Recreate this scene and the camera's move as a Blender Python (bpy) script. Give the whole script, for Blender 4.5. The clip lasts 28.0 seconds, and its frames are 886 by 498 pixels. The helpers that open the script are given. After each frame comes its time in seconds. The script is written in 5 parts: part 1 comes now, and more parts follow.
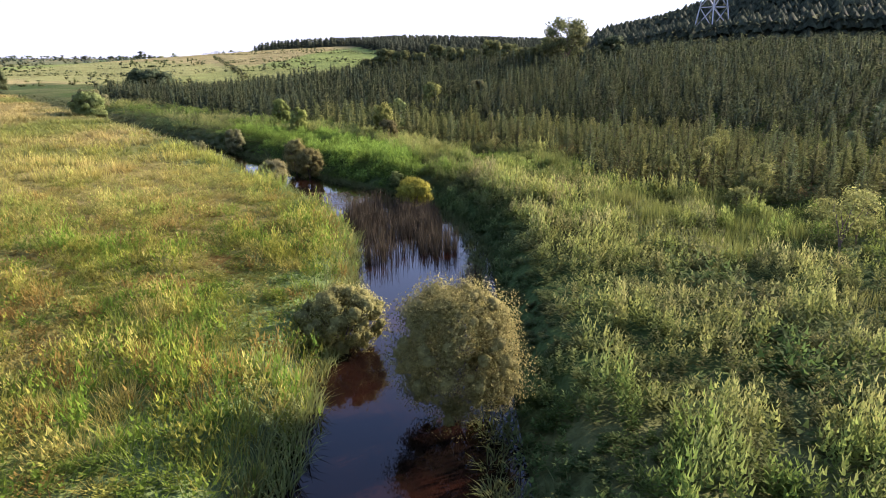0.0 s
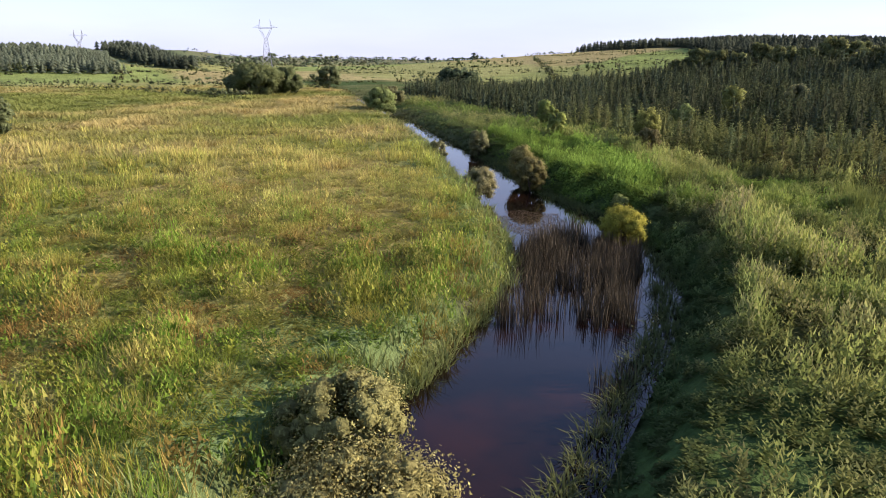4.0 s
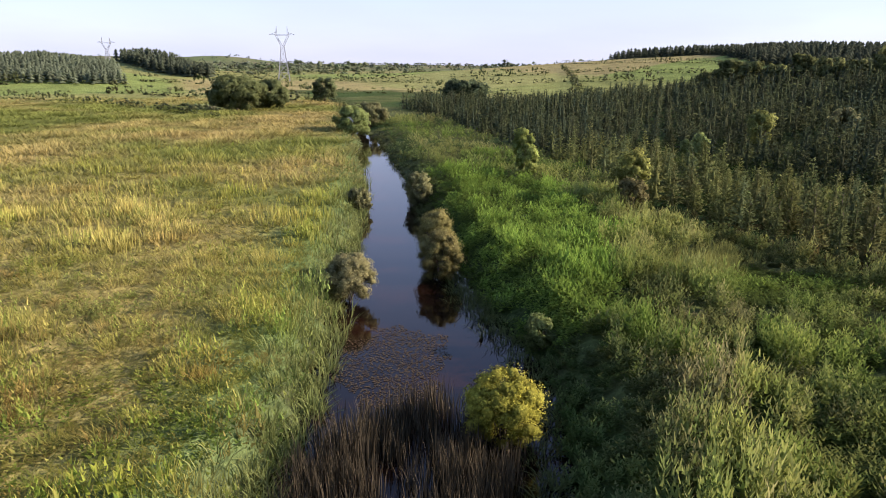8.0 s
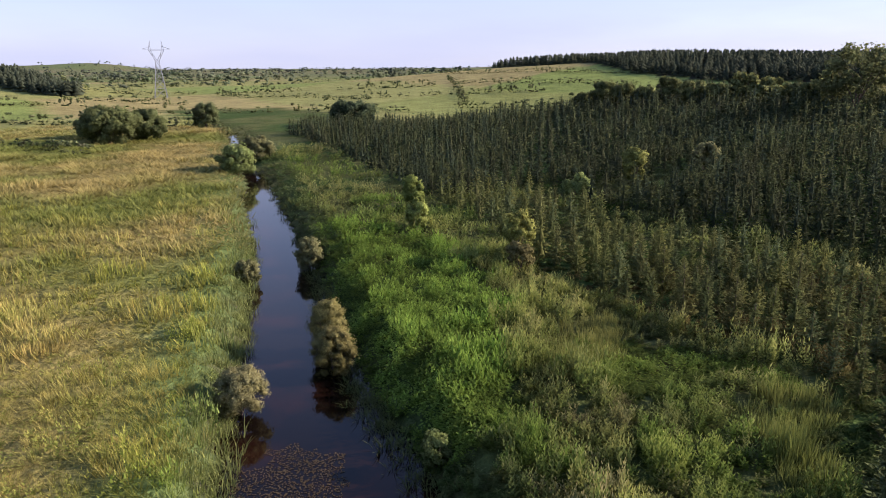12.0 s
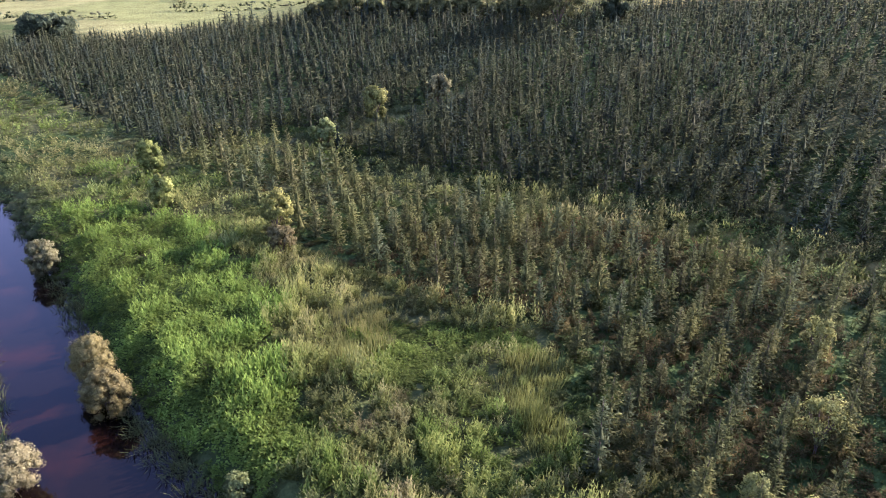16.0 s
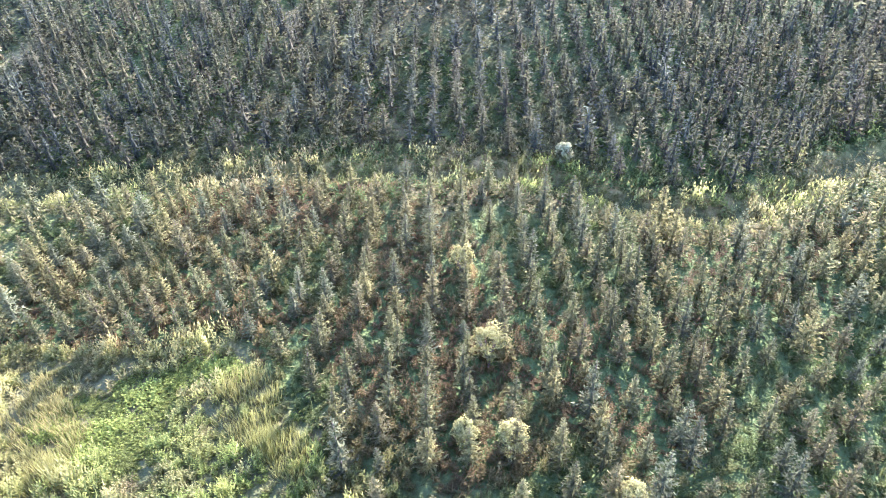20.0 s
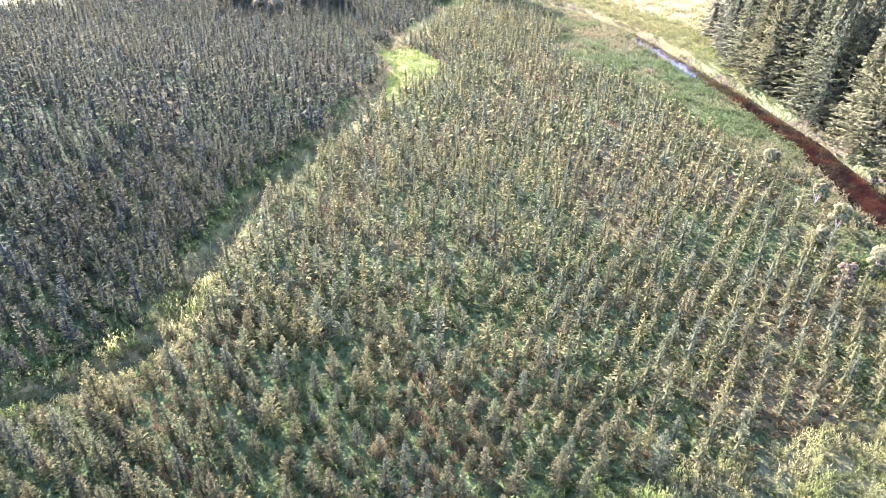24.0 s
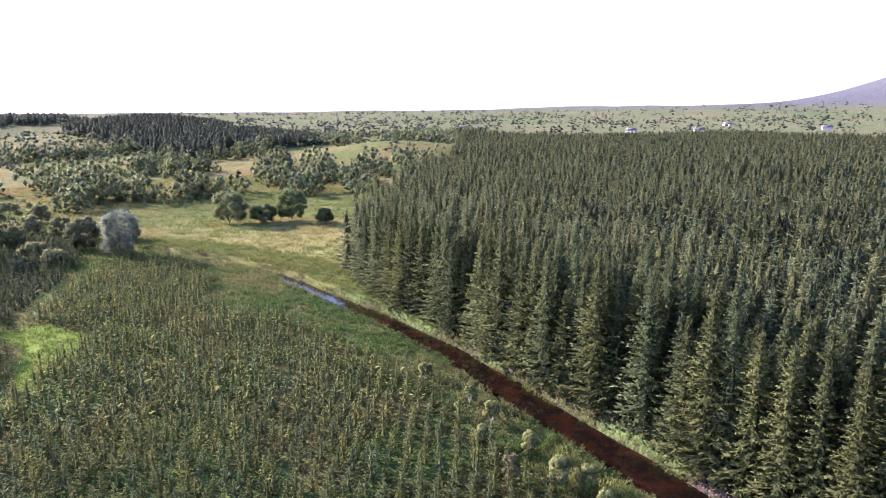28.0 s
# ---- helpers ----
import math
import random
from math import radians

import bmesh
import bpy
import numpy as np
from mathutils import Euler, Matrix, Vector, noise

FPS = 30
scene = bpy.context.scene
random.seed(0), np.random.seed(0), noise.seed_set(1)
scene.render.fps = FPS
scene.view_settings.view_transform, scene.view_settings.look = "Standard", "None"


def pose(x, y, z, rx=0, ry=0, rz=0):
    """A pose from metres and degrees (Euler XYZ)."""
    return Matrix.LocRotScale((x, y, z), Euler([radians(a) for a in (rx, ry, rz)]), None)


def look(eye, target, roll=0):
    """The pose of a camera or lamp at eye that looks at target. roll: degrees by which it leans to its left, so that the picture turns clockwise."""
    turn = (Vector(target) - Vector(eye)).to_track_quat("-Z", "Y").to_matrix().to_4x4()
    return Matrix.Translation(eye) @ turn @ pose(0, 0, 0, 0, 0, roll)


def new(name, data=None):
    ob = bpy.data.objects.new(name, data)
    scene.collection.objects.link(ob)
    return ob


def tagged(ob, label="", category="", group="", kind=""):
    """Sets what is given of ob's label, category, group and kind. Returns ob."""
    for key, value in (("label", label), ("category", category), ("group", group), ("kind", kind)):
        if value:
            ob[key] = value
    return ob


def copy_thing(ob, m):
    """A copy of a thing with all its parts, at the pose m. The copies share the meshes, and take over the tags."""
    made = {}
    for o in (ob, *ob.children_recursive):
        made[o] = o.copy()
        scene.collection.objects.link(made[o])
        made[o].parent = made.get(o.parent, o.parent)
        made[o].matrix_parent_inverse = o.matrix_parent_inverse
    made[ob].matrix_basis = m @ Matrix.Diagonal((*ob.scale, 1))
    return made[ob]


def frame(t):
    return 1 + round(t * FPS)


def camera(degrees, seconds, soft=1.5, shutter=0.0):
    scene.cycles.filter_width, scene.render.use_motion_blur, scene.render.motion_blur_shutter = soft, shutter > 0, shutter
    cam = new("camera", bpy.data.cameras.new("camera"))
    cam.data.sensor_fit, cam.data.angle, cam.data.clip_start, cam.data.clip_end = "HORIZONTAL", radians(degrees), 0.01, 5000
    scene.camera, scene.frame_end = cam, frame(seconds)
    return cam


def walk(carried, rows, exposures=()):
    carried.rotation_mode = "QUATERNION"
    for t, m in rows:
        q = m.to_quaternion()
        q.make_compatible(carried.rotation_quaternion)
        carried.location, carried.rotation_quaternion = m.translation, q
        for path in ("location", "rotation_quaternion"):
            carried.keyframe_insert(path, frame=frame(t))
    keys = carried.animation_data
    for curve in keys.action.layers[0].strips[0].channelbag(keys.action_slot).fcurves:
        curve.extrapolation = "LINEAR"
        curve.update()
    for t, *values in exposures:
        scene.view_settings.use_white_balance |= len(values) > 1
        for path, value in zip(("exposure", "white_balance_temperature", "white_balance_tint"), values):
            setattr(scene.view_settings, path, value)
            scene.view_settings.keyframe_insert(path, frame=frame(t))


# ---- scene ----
cam = camera(66.8, 28.0, 0.9)
PATH = [
    (0, (0.0, 0.003, 11.051), (-0.016, 1.926, 10.503), 0.1),
    (0.5, (0.73, 1.028, 10.941), (0.661, 2.95, 10.395), -0.3),
    (1, (1.651, 2.024, 10.755), (1.455, 3.938, 10.21), -0.2),
    (1.5, (2.76, 3.088, 10.548), (2.374, 4.974, 10.005), 0.1),
    (2, (3.859, 4.324, 10.39), (3.267, 6.156, 9.847), 0.3),
    (2.5, (4.695, 5.776, 10.309), (3.964, 7.556, 9.765), 0.5),
    (3, (5.177, 7.44, 10.296), (4.349, 9.176, 9.749), 0.7),
    (3.5, (5.43, 9.368, 10.354), (4.567, 11.087, 9.807), 0.6),
    (5.5, (4.674, 20.509, 10.622), (3.749, 22.198, 10.081), 0.4),
    (6, (4.76, 23.137, 10.781), (3.815, 24.815, 10.24), 0.4),
    (6.5, (4.946, 25.727, 10.966), (3.981, 27.394, 10.428), 0.3),
    (7, (5.212, 28.215, 11.23), (4.238, 29.877, 10.693), 0.3),
    (7.5, (5.457, 30.386, 11.554), (4.469, 32.041, 11.021), 0.4),
    (8, (5.526, 31.917, 11.872), (4.545, 33.577, 11.34), 0.5),
    (8.5, (5.325, 32.616, 12.127), (4.35, 34.279, 11.597), 0.3),
    (9, (5.082, 32.8, 12.436), (4.043, 34.425, 11.909), 0.5),
    (9.5, (4.944, 32.841, 12.933), (3.878, 34.45, 12.407), 0.6),
    (10, (4.928, 32.918, 13.608), (3.848, 34.517, 13.084), 0.6),
    (10.5, (4.987, 33.037, 14.379), (3.952, 34.667, 13.857), 0.4),
    (11, (5.09, 33.127, 15.138), (4.123, 34.798, 14.617), 0.2),
    (11.5, (5.204, 33.188, 15.964), (4.358, 34.923, 15.44), -0.0),
    (12, (5.328, 33.206, 16.793), (4.619, 35.0, 16.266), -0.4),
    (12.5, (5.433, 33.231, 17.614), (4.829, 35.062, 17.085), -0.6),
    (13, (5.516, 33.237, 18.372), (5.014, 35.099, 17.841), -0.8),
    (13.5, (5.497, 33.231, 19.195), (5.102, 35.112, 18.644), -0.8),
    (15.5, (4.647, 33.185, 22.822), (4.585, 35.02, 22.03), 0.2),
    (16, (4.62, 33.462, 23.729), (4.642, 35.278, 22.89), 0.2),
    (16.5, (4.621, 33.833, 24.629), (4.715, 35.626, 23.748), 0.2),
    (17, (4.633, 34.276, 25.536), (4.82, 36.037, 24.604), 0.3),
    (17.5, (4.644, 34.772, 26.461), (4.911, 36.495, 25.48), 0.2),
    (18, (4.666, 35.25, 27.427), (4.991, 36.915, 26.367), 0.1),
    (18.5, (4.694, 35.669, 28.429), (5.102, 37.263, 27.293), 0.0),
    (19, (4.667, 36.048, 29.438), (5.23, 37.582, 28.286), -0.3),
    (19.5, (4.549, 36.372, 30.417), (5.285, 37.807, 29.234), -0.7),
    (20, (4.35, 36.625, 31.376), (5.27, 37.941, 30.183), -1.3),
    (20.5, (4.1, 36.837, 32.313), (5.164, 38.03, 31.111), -1.7),
    (22.5, (2.512, 37.508, 35.652), (4.039, 38.141, 34.526), 2.1),
    (23, (2.296, 37.54, 36.533), (3.92, 37.954, 35.442), 1.6),
    (23.5, (2.091, 37.567, 37.389), (3.782, 37.736, 36.335), 1.2),
    (24, (1.887, 37.617, 38.177), (3.605, 37.51, 37.158), 0.6),
    (24.5, (1.745, 37.673, 38.877), (3.447, 37.282, 37.903), -0.2),
    (25, (1.688, 37.698, 39.474), (3.383, 37.165, 38.557), -0.5),
    (25.5, (1.672, 37.703, 39.974), (3.368, 37.062, 39.13), -0.6),
    (26, (1.637, 37.732, 40.397), (3.331, 36.989, 39.637), -0.7),
    (26.5, (1.574, 37.818, 40.78), (3.259, 36.978, 40.105), -0.7),
    (27, (1.479, 37.988, 41.145), (3.143, 37.047, 40.56), -0.6),
    (27.5, (1.355, 38.219, 41.499), (3.009, 37.21, 41.005), -0.5),
    (28, (1.221, 38.464, 41.832), (2.862, 37.396, 41.426), -0.4),
]
walk(cam, [(t, look(eye, target, roll)) for t, eye, target, roll in PATH],
     [(0, 1.6, 6150, 32), (3, 1.3, 6150, 29), (6, 1.15, 6200, 28), (8, 1.15, 6300, 27), (13, 0.95, 6100, 32), (16, 2.05, 5600, 50), (17, 2.8, 5450, 54), (20, 3.8, 5350, 62), (23, 3.85, 5450, 68), (24, 3.65, 5500, 66), (26, 3.25, 5500, 60), (27, 2.95, 5650, 52), (28, 2.1, 5750, 43)])

# ---- light ----
SUN_AZ, SUN_EL = 60.0, 22.0     # degrees clockwise from +y, and above the horizon
world = bpy.data.worlds.new("sky")
scene.world = world
world.use_nodes = True
sky = world.node_tree.nodes.new("ShaderNodeTexSky")
sky.sky_type, sky.sun_disc = "NISHITA", False
sky.sun_elevation, sky.sun_rotation = radians(SUN_EL), radians(SUN_AZ)
sky.air_density, sky.dust_density, sky.ozone_density = 1.0, 0.25, 3.5
wn, wl = world.node_tree.nodes, world.node_tree.links
toward = wn.new("ShaderNodeTexCoord")
split = wn.new("ShaderNodeSeparateXYZ"); wl.new(toward.outputs["Generated"], split.inputs[0])
stretch = wn.new("ShaderNodeMapping"); stretch.inputs["Scale"].default_value = (1.6, 1.6, 9.0)
wl.new(toward.outputs["Generated"], stretch.inputs["Vector"])
wisps = wn.new("ShaderNodeTexNoise"); wisps.inputs["Scale"].default_value = 1.5; wisps.inputs["Detail"].default_value = 6
wl.new(stretch.outputs[0], wisps.inputs["Vector"])
thin = wn.new("ShaderNodeMapRange")      # veil thickest towards the horizon
thin.inputs["From Min"].default_value, thin.inputs["From Max"].default_value = 0.0, 0.5
thin.inputs["To Min"].default_value, thin.inputs["To Max"].default_value = 0.90, 0.12
wl.new(split.outputs["Z"], thin.inputs["Value"])
ragged_edge = wn.new("ShaderNodeMapRange")
ragged_edge.inputs["From Min"].default_value, ragged_edge.inputs["From Max"].default_value = 0.35, 0.7
ragged_edge.inputs["To Min"].default_value, ragged_edge.inputs["To Max"].default_value = 0.85, 1.1
wl.new(wisps.outputs[0], ragged_edge.inputs["Value"])
veil = wn.new("ShaderNodeMath"); veil.operation = "MULTIPLY"; veil.use_clamp = True
wl.new(thin.outputs[0], veil.inputs[0]); wl.new(ragged_edge.outputs[0], veil.inputs[1])
cloudy = wn.new("ShaderNodeMix"); cloudy.data_type = "RGBA"
wl.new(veil.outputs[0], cloudy.inputs["Factor"]); wl.new(sky.outputs[0], cloudy.inputs[6])
cloudy.inputs[7].default_value = (2.65, 3.05, 3.75, 1)
wl.new(cloudy.outputs[2], world.node_tree.nodes["Background"].inputs[0])
world.node_tree.nodes["Background"].inputs[1].default_value = 0.12
sun = new("sun", bpy.data.lights.new("sun", "SUN"))
sun.data.energy, sun.data.angle, sun.data.color = 5.0, radians(0.6), (1.0, 0.88, 0.70)
sa, se = radians(SUN_AZ), radians(SUN_EL)
sun.matrix_world = look((0, 0, 90), (-math.sin(sa) * math.cos(se), -math.cos(sa) * math.cos(se), 90 - math.sin(se)))

rng = np.random.default_rng(7)


# ---- materials ----
def material(name):
    m = bpy.data.materials.new(name)
    m.use_nodes = True
    m.node_tree.nodes.clear()
    return m, m.node_tree.nodes, m.node_tree.links


def leaf_material(name, translucent=0.25, rough=0.85, vary=0.25, gain=1.0, fine=0.0, rounded=False):
    """Foliage: the colour of each piece, varied from thing to thing and by fine noise, letting some light through."""
    m, n, l = material(name)
    out = n.new("ShaderNodeOutputMaterial")
    att = n.new("ShaderNodeAttribute"); att.attribute_name = "Col"
    geo = n.new("ShaderNodeNewGeometry")
    noi = n.new("ShaderNodeTexNoise"); noi.inputs["Scale"].default_value = 0.9; noi.inputs["Detail"].default_value = 4
    inf = n.new("ShaderNodeObjectInfo")
    l.new(geo.outputs["Position"], noi.inputs["Vector"])
    v1 = n.new("ShaderNodeMath"); v1.operation = "MULTIPLY_ADD"
    l.new(noi.outputs[0], v1.inputs[0]); v1.inputs[1].default_value = vary * 2; v1.inputs[2].default_value = 1 - vary
    v2 = n.new("ShaderNodeMath"); v2.operation = "MULTIPLY_ADD"
    l.new(inf.outputs["Random"], v2.inputs[0]); v2.inputs[1].default_value = 0.4; v2.inputs[2].default_value = 0.8
    v3 = n.new("ShaderNodeMath"); v3.operation = "MULTIPLY"
    l.new(v1.outputs[0], v3.inputs[0]); l.new(v2.outputs[0], v3.inputs[1])
    v4 = n.new("ShaderNodeMath"); v4.operation = "MULTIPLY"; v4.inputs[1].default_value = gain
    l.new(v3.outputs[0], v4.inputs[0])
    mul = n.new("ShaderNodeVectorMath"); mul.operation = "SCALE"
    l.new(att.outputs["Color"], mul.inputs[0]); l.new(v4.outputs[0], mul.inputs["Scale"])
    pb = n.new("ShaderNodeBsdfPrincipled")
    pb.inputs["Roughness"].default_value = rough
    turned = None
    if rounded:                                # needles and leaves too small to build share the lie of their branch
        lie = n.new("ShaderNodeAttribute"); lie.attribute_name = "Lie"
        turned = n.new("ShaderNodeVectorTransform"); turned.vector_type, turned.convert_from, turned.convert_to = "NORMAL", "OBJECT", "WORLD"
        l.new(lie.outputs["Vector"], turned.inputs[0])
        l.new(turned.outputs[0], pb.inputs["Normal"])
    if fine:
        tex = n.new("ShaderNodeTexNoise"); tex.inputs["Scale"].default_value = fine; tex.inputs["Detail"].default_value = 5
        l.new(geo.outputs["Position"], tex.inputs["Vector"])
        spot = n.new("ShaderNodeMapRange")
        spot.inputs["From Min"].default_value, spot.inputs["From Max"].default_value = 0.35, 0.65
        spot.inputs["To Min"].default_value, spot.inputs["To Max"].default_value = 0.72, 1.25
        l.new(tex.outputs[0], spot.inputs["Value"]); l.new(spot.outputs[0], v4.inputs[1])
        bump = n.new("ShaderNodeBump"); bump.inputs["Strength"].default_value = 1.0; bump.inputs["Distance"].default_value = 0.6 / fine
        l.new(tex.outputs[0], bump.inputs["Height"]); l.new(bump.outputs[0], pb.inputs["Normal"])
        if rounded:
            l.new(turned.outputs[0], bump.inputs["Normal"])
    pb.inputs["Specular IOR Level"].default_value = 0.08
    l.new(mul.outputs[0], pb.inputs["Base Color"])
    if translucent:
        tr = n.new("ShaderNodeBsdfTranslucent")
        l.new(mul.outputs[0], tr.inputs["Color"])
        if rounded:
            l.new(turned.outputs[0], tr.inputs["Normal"])
        mix = n.new("ShaderNodeMixShader"); mix.inputs[0].default_value = translucent
        l.new(pb.outputs[0], mix.inputs[1]); l.new(tr.outputs[0], mix.inputs[2])
        l.new(mix.outputs[0], out.inputs[0])
    else:
        l.new(pb.outputs[0], out.inputs[0])
    return m


def ground_material():
    """Soil, moss and short turf: the colour of each field with tufts, streaks and relief."""
    m, n, l = material("turf")
    out = n.new("ShaderNodeOutputMaterial")
    att = n.new("ShaderNodeAttribute"); att.attribute_name = "Col"
    geo = n.new("ShaderNodeNewGeometry")
    a = n.new("ShaderNodeTexNoise"); a.inputs["Scale"].default_value = 0.13; a.inputs["Detail"].default_value = 8; a.inputs["Roughness"].default_value = 0.7
    b = n.new("ShaderNodeTexNoise"); b.inputs["Scale"].default_value = 1.7; b.inputs["Detail"].default_value = 6
    for t in (a, b):
        l.new(geo.outputs["Position"], t.inputs["Vector"])
    s = n.new("ShaderNodeMath"); s.operation = "ADD"
    l.new(a.outputs[0], s.inputs[0]); l.new(b.outputs[0], s.inputs[1])
    r = n.new("ShaderNodeMapRange")
    r.inputs["From Min"].default_value, r.inputs["From Max"].default_value = 0.7, 1.3
    r.inputs["To Min"].default_value, r.inputs["To Max"].default_value = 0.55, 1.4
    l.new(s.outputs[0], r.inputs["Value"])
    mul = n.new("ShaderNodeVectorMath"); mul.operation = "SCALE"
    l.new(att.outputs["Color"], mul.inputs[0]); l.new(r.outputs[0], mul.inputs["Scale"])
    pb = n.new("ShaderNodeBsdfPrincipled")
    pb.inputs["Roughness"].default_value = 0.95
    pb.inputs["Specular IOR Level"].default_value = 0.02
    l.new(mul.outputs[0], pb.inputs["Base Color"])
    bump = n.new("ShaderNodeBump"); bump.inputs["Strength"].default_value = 0.9; bump.inputs["Distance"].default_value = 0.5
    l.new(b.outputs[0], bump.inputs["Height"]); l.new(bump.outputs[0], pb.inputs["Normal"])
    l.new(pb.outputs[0], out.inputs[0])
    return m


def plain_material(name, colour, rough, metal=0.0, scale=8.0, vary=0.3):
    m, n, l = material(name)
    out = n.new("ShaderNodeOutputMaterial")
    geo = n.new("ShaderNodeNewGeometry")
    noi = n.new("ShaderNodeTexNoise"); noi.inputs["Scale"].default_value = scale; noi.inputs["Detail"].default_value = 5
    l.new(geo.outputs["Position"], noi.inputs["Vector"])
    ramp = n.new("ShaderNodeValToRGB")
    ramp.color_ramp.elements[0].color = (*[c * (1 - vary) for c in colour], 1)
    ramp.color_ramp.elements[1].color = (*[c * (1 + vary) for c in colour], 1)
    ramp.color_ramp.elements[0].position, ramp.color_ramp.elements[1].position = 0.3, 0.7
    l.new(noi.outputs[0], ramp.inputs[0])
    pb = n.new("ShaderNodeBsdfPrincipled")
    pb.inputs["Roughness"].default_value, pb.inputs["Metallic"].default_value = rough, metal
    l.new(ramp.outputs[0], pb.inputs["Base Color"])
    bump = n.new("ShaderNodeBump"); bump.inputs["Strength"].default_value = 0.4; bump.inputs["Distance"].default_value = 0.02
    l.new(noi.outputs[0], bump.inputs["Height"]); l.new(bump.outputs[0], pb.inputs["Normal"])
    l.new(pb.outputs[0], out.inputs[0])
    return m


def water_material():
    """Still, peat-stained water: dark and brown below, a clean mirror above with faint ripples."""
    m, n, l = material("peat_water")
    out = n.new("ShaderNodeOutputMaterial")
    geo = n.new("ShaderNodeNewGeometry")
    big = n.new("ShaderNodeTexNoise"); big.inputs["Scale"].default_value = 0.25; big.inputs["Detail"].default_value = 5
    fine = n.new("ShaderNodeTexNoise"); fine.inputs["Scale"].default_value = 2.2; fine.inputs["Detail"].default_value = 3
    l.new(geo.outputs["Position"], big.inputs["Vector"]); l.new(geo.outputs["Position"], fine.inputs["Vector"])
    ramp = n.new("ShaderNodeValToRGB")
    ramp.color_ramp.elements[0].color, ramp.color_ramp.elements[1].color = (0.006, 0.004, 0.003, 1), (0.024, 0.008, 0.004, 1)
    ramp.color_ramp.elements[0].position, ramp.color_ramp.elements[1].position = 0.45, 0.72
    l.new(big.outputs[0], ramp.inputs[0])
    pb = n.new("ShaderNodeBsdfPrincipled")
    pb.inputs["Roughness"].default_value, pb.inputs["IOR"].default_value = 0.04, 1.33
    l.new(ramp.outputs[0], pb.inputs["Base Color"])
    bump = n.new("ShaderNodeBump"); bump.inputs["Strength"].default_value = 0.05; bump.inputs["Distance"].default_value = 0.05
    l.new(fine.outputs[0], bump.inputs["Height"]); l.new(bump.outputs[0], pb.inputs["Normal"])
    l.new(pb.outputs[0], out.inputs[0])
    return m


TURF = ground_material()
GRASS = leaf_material("grass_blades", 0.35, 0.85, 0.3)
HERB = leaf_material("herb_leaves", 0.48, 0.85, 0.3)
NEEDLE = leaf_material("spruce_needles", 0.5, 0.9, 0.3, 1.0, 2.6, True)
LEAF = leaf_material("broad_leaves", 0.42, 0.85, 0.25, 1.0, 7.0, True)
FAR_LEAF = leaf_material("far_leaves", 0.2, 0.9, 0.25, 1.0, 1.2, True)
REED = leaf_material("dry_reed", 0.2, 0.7, 0.3)
WATER = water_material()
BARK = plain_material("bark", (0.12, 0.09, 0.065), 0.9, 0, 6)
PALE_BARK = plain_material("pale_bark", (0.42, 0.38, 0.33), 0.85, 0, 6)
STEEL = plain_material("galvanised_steel", (0.36, 0.37, 0.38), 0.5, 0.4, 3, 0.15)
RENDERED = plain_material("lime_render", (0.55, 0.53, 0.49), 0.9, 0, 1, 0.1)
SLATE = plain_material("slate", (0.12, 0.12, 0.13), 0.7, 0, 2, 0.2)


# ---- the lie of the land ----
def hash2(i, j, seed):
    v = np.sin(i * 127.1 + j * 311.7 + seed * 74.7) * 43758.5453
    return v - np.floor(v)


def value_noise(x, y, size, seed=0):
    u, v = x / size, y / size
    i, j = np.floor(u), np.floor(v)
    f, g = u - i, v - j
    f, g = f * f * (3 - 2 * f), g * g * (3 - 2 * g)
    a, b = hash2(i, j, seed), hash2(i + 1, j, seed)
    c, d = hash2(i, j + 1, seed), hash2(i + 1, j + 1, seed)
    return (a + (b - a) * f) * (1 - g) + (c + (d - c) * f) * g


def fbm(x, y, size, seed=0, octaves=4):
    total, weight, out = 0.0, 1.0, 0.0
    for k in range(octaves):
        out = out + weight * value_noise(x, y, size / 2 ** k, seed + k)
        total, weight = total + weight, weight * 0.55
    return out / total


def smooth(a, b, x):
    t = np.clip((x - a) / (b - a), 0, 1)
    return t * t * (3 - 2 * t)


def dense_line(points, step=1.5):
    """A line through the points, rounded at its bends, as close-set points (with any further columns carried along)."""
    p = np.array(points, float)
    d = np.r_[0, np.cumsum(np.hypot(*np.diff(p[:, :2], axis=0).T))]
    t = np.arange(0, d[-1], step)
    q = np.stack([np.interp(t, d, p[:, k]) for k in range(p.shape[1])], 1)
    for _ in range(6):
        q[1:-1] = (q[:-2] + 2 * q[1:-1] + q[2:]) / 4
    return q


# the river from its far bend past the old plantation and round to the open fields: x, y, half its width
RIVER = dense_line([(262, 34, 1.5), (235, 20, 1.5), (214, 3.5, 1.5), (198, -6, 1.4), (184, -13, 1.3), (166, -18, 1.4), (138, -20.6, 1.9), (114, -22.8, 2.5), (92, -23.4, 2.7),
                    (72, -21.2, 2.9), (60, -20.8, 3.0), (45, -19.6, 3.1), (34, -18.3, 3.1), (20, -15, 3.0), (8, -8, 2.7), (0.5, 2, 2.8), (-1.5, 11, 2.9), (-1.6, 18, 2.9),
                    (-1.6, 26, 3.0), (-1.7, 34, 3.2), (-2.2, 41, 3.6), (-4.3, 47.5, 4.0), (-8.0, 53.2, 4.2), (-12.6, 58.6, 3.3), (-17.5, 65, 2.9), (-23.5, 73.3, 2.7), (-29, 81, 2.6),
                    (-37, 91, 2.4), (-46.5, 101.5, 2.3), (-55, 113, 2.0), (-68, 127, 1.9), (-87, 149, 1.8), (-112, 178, 1.6), (-150, 205, 1.4)])
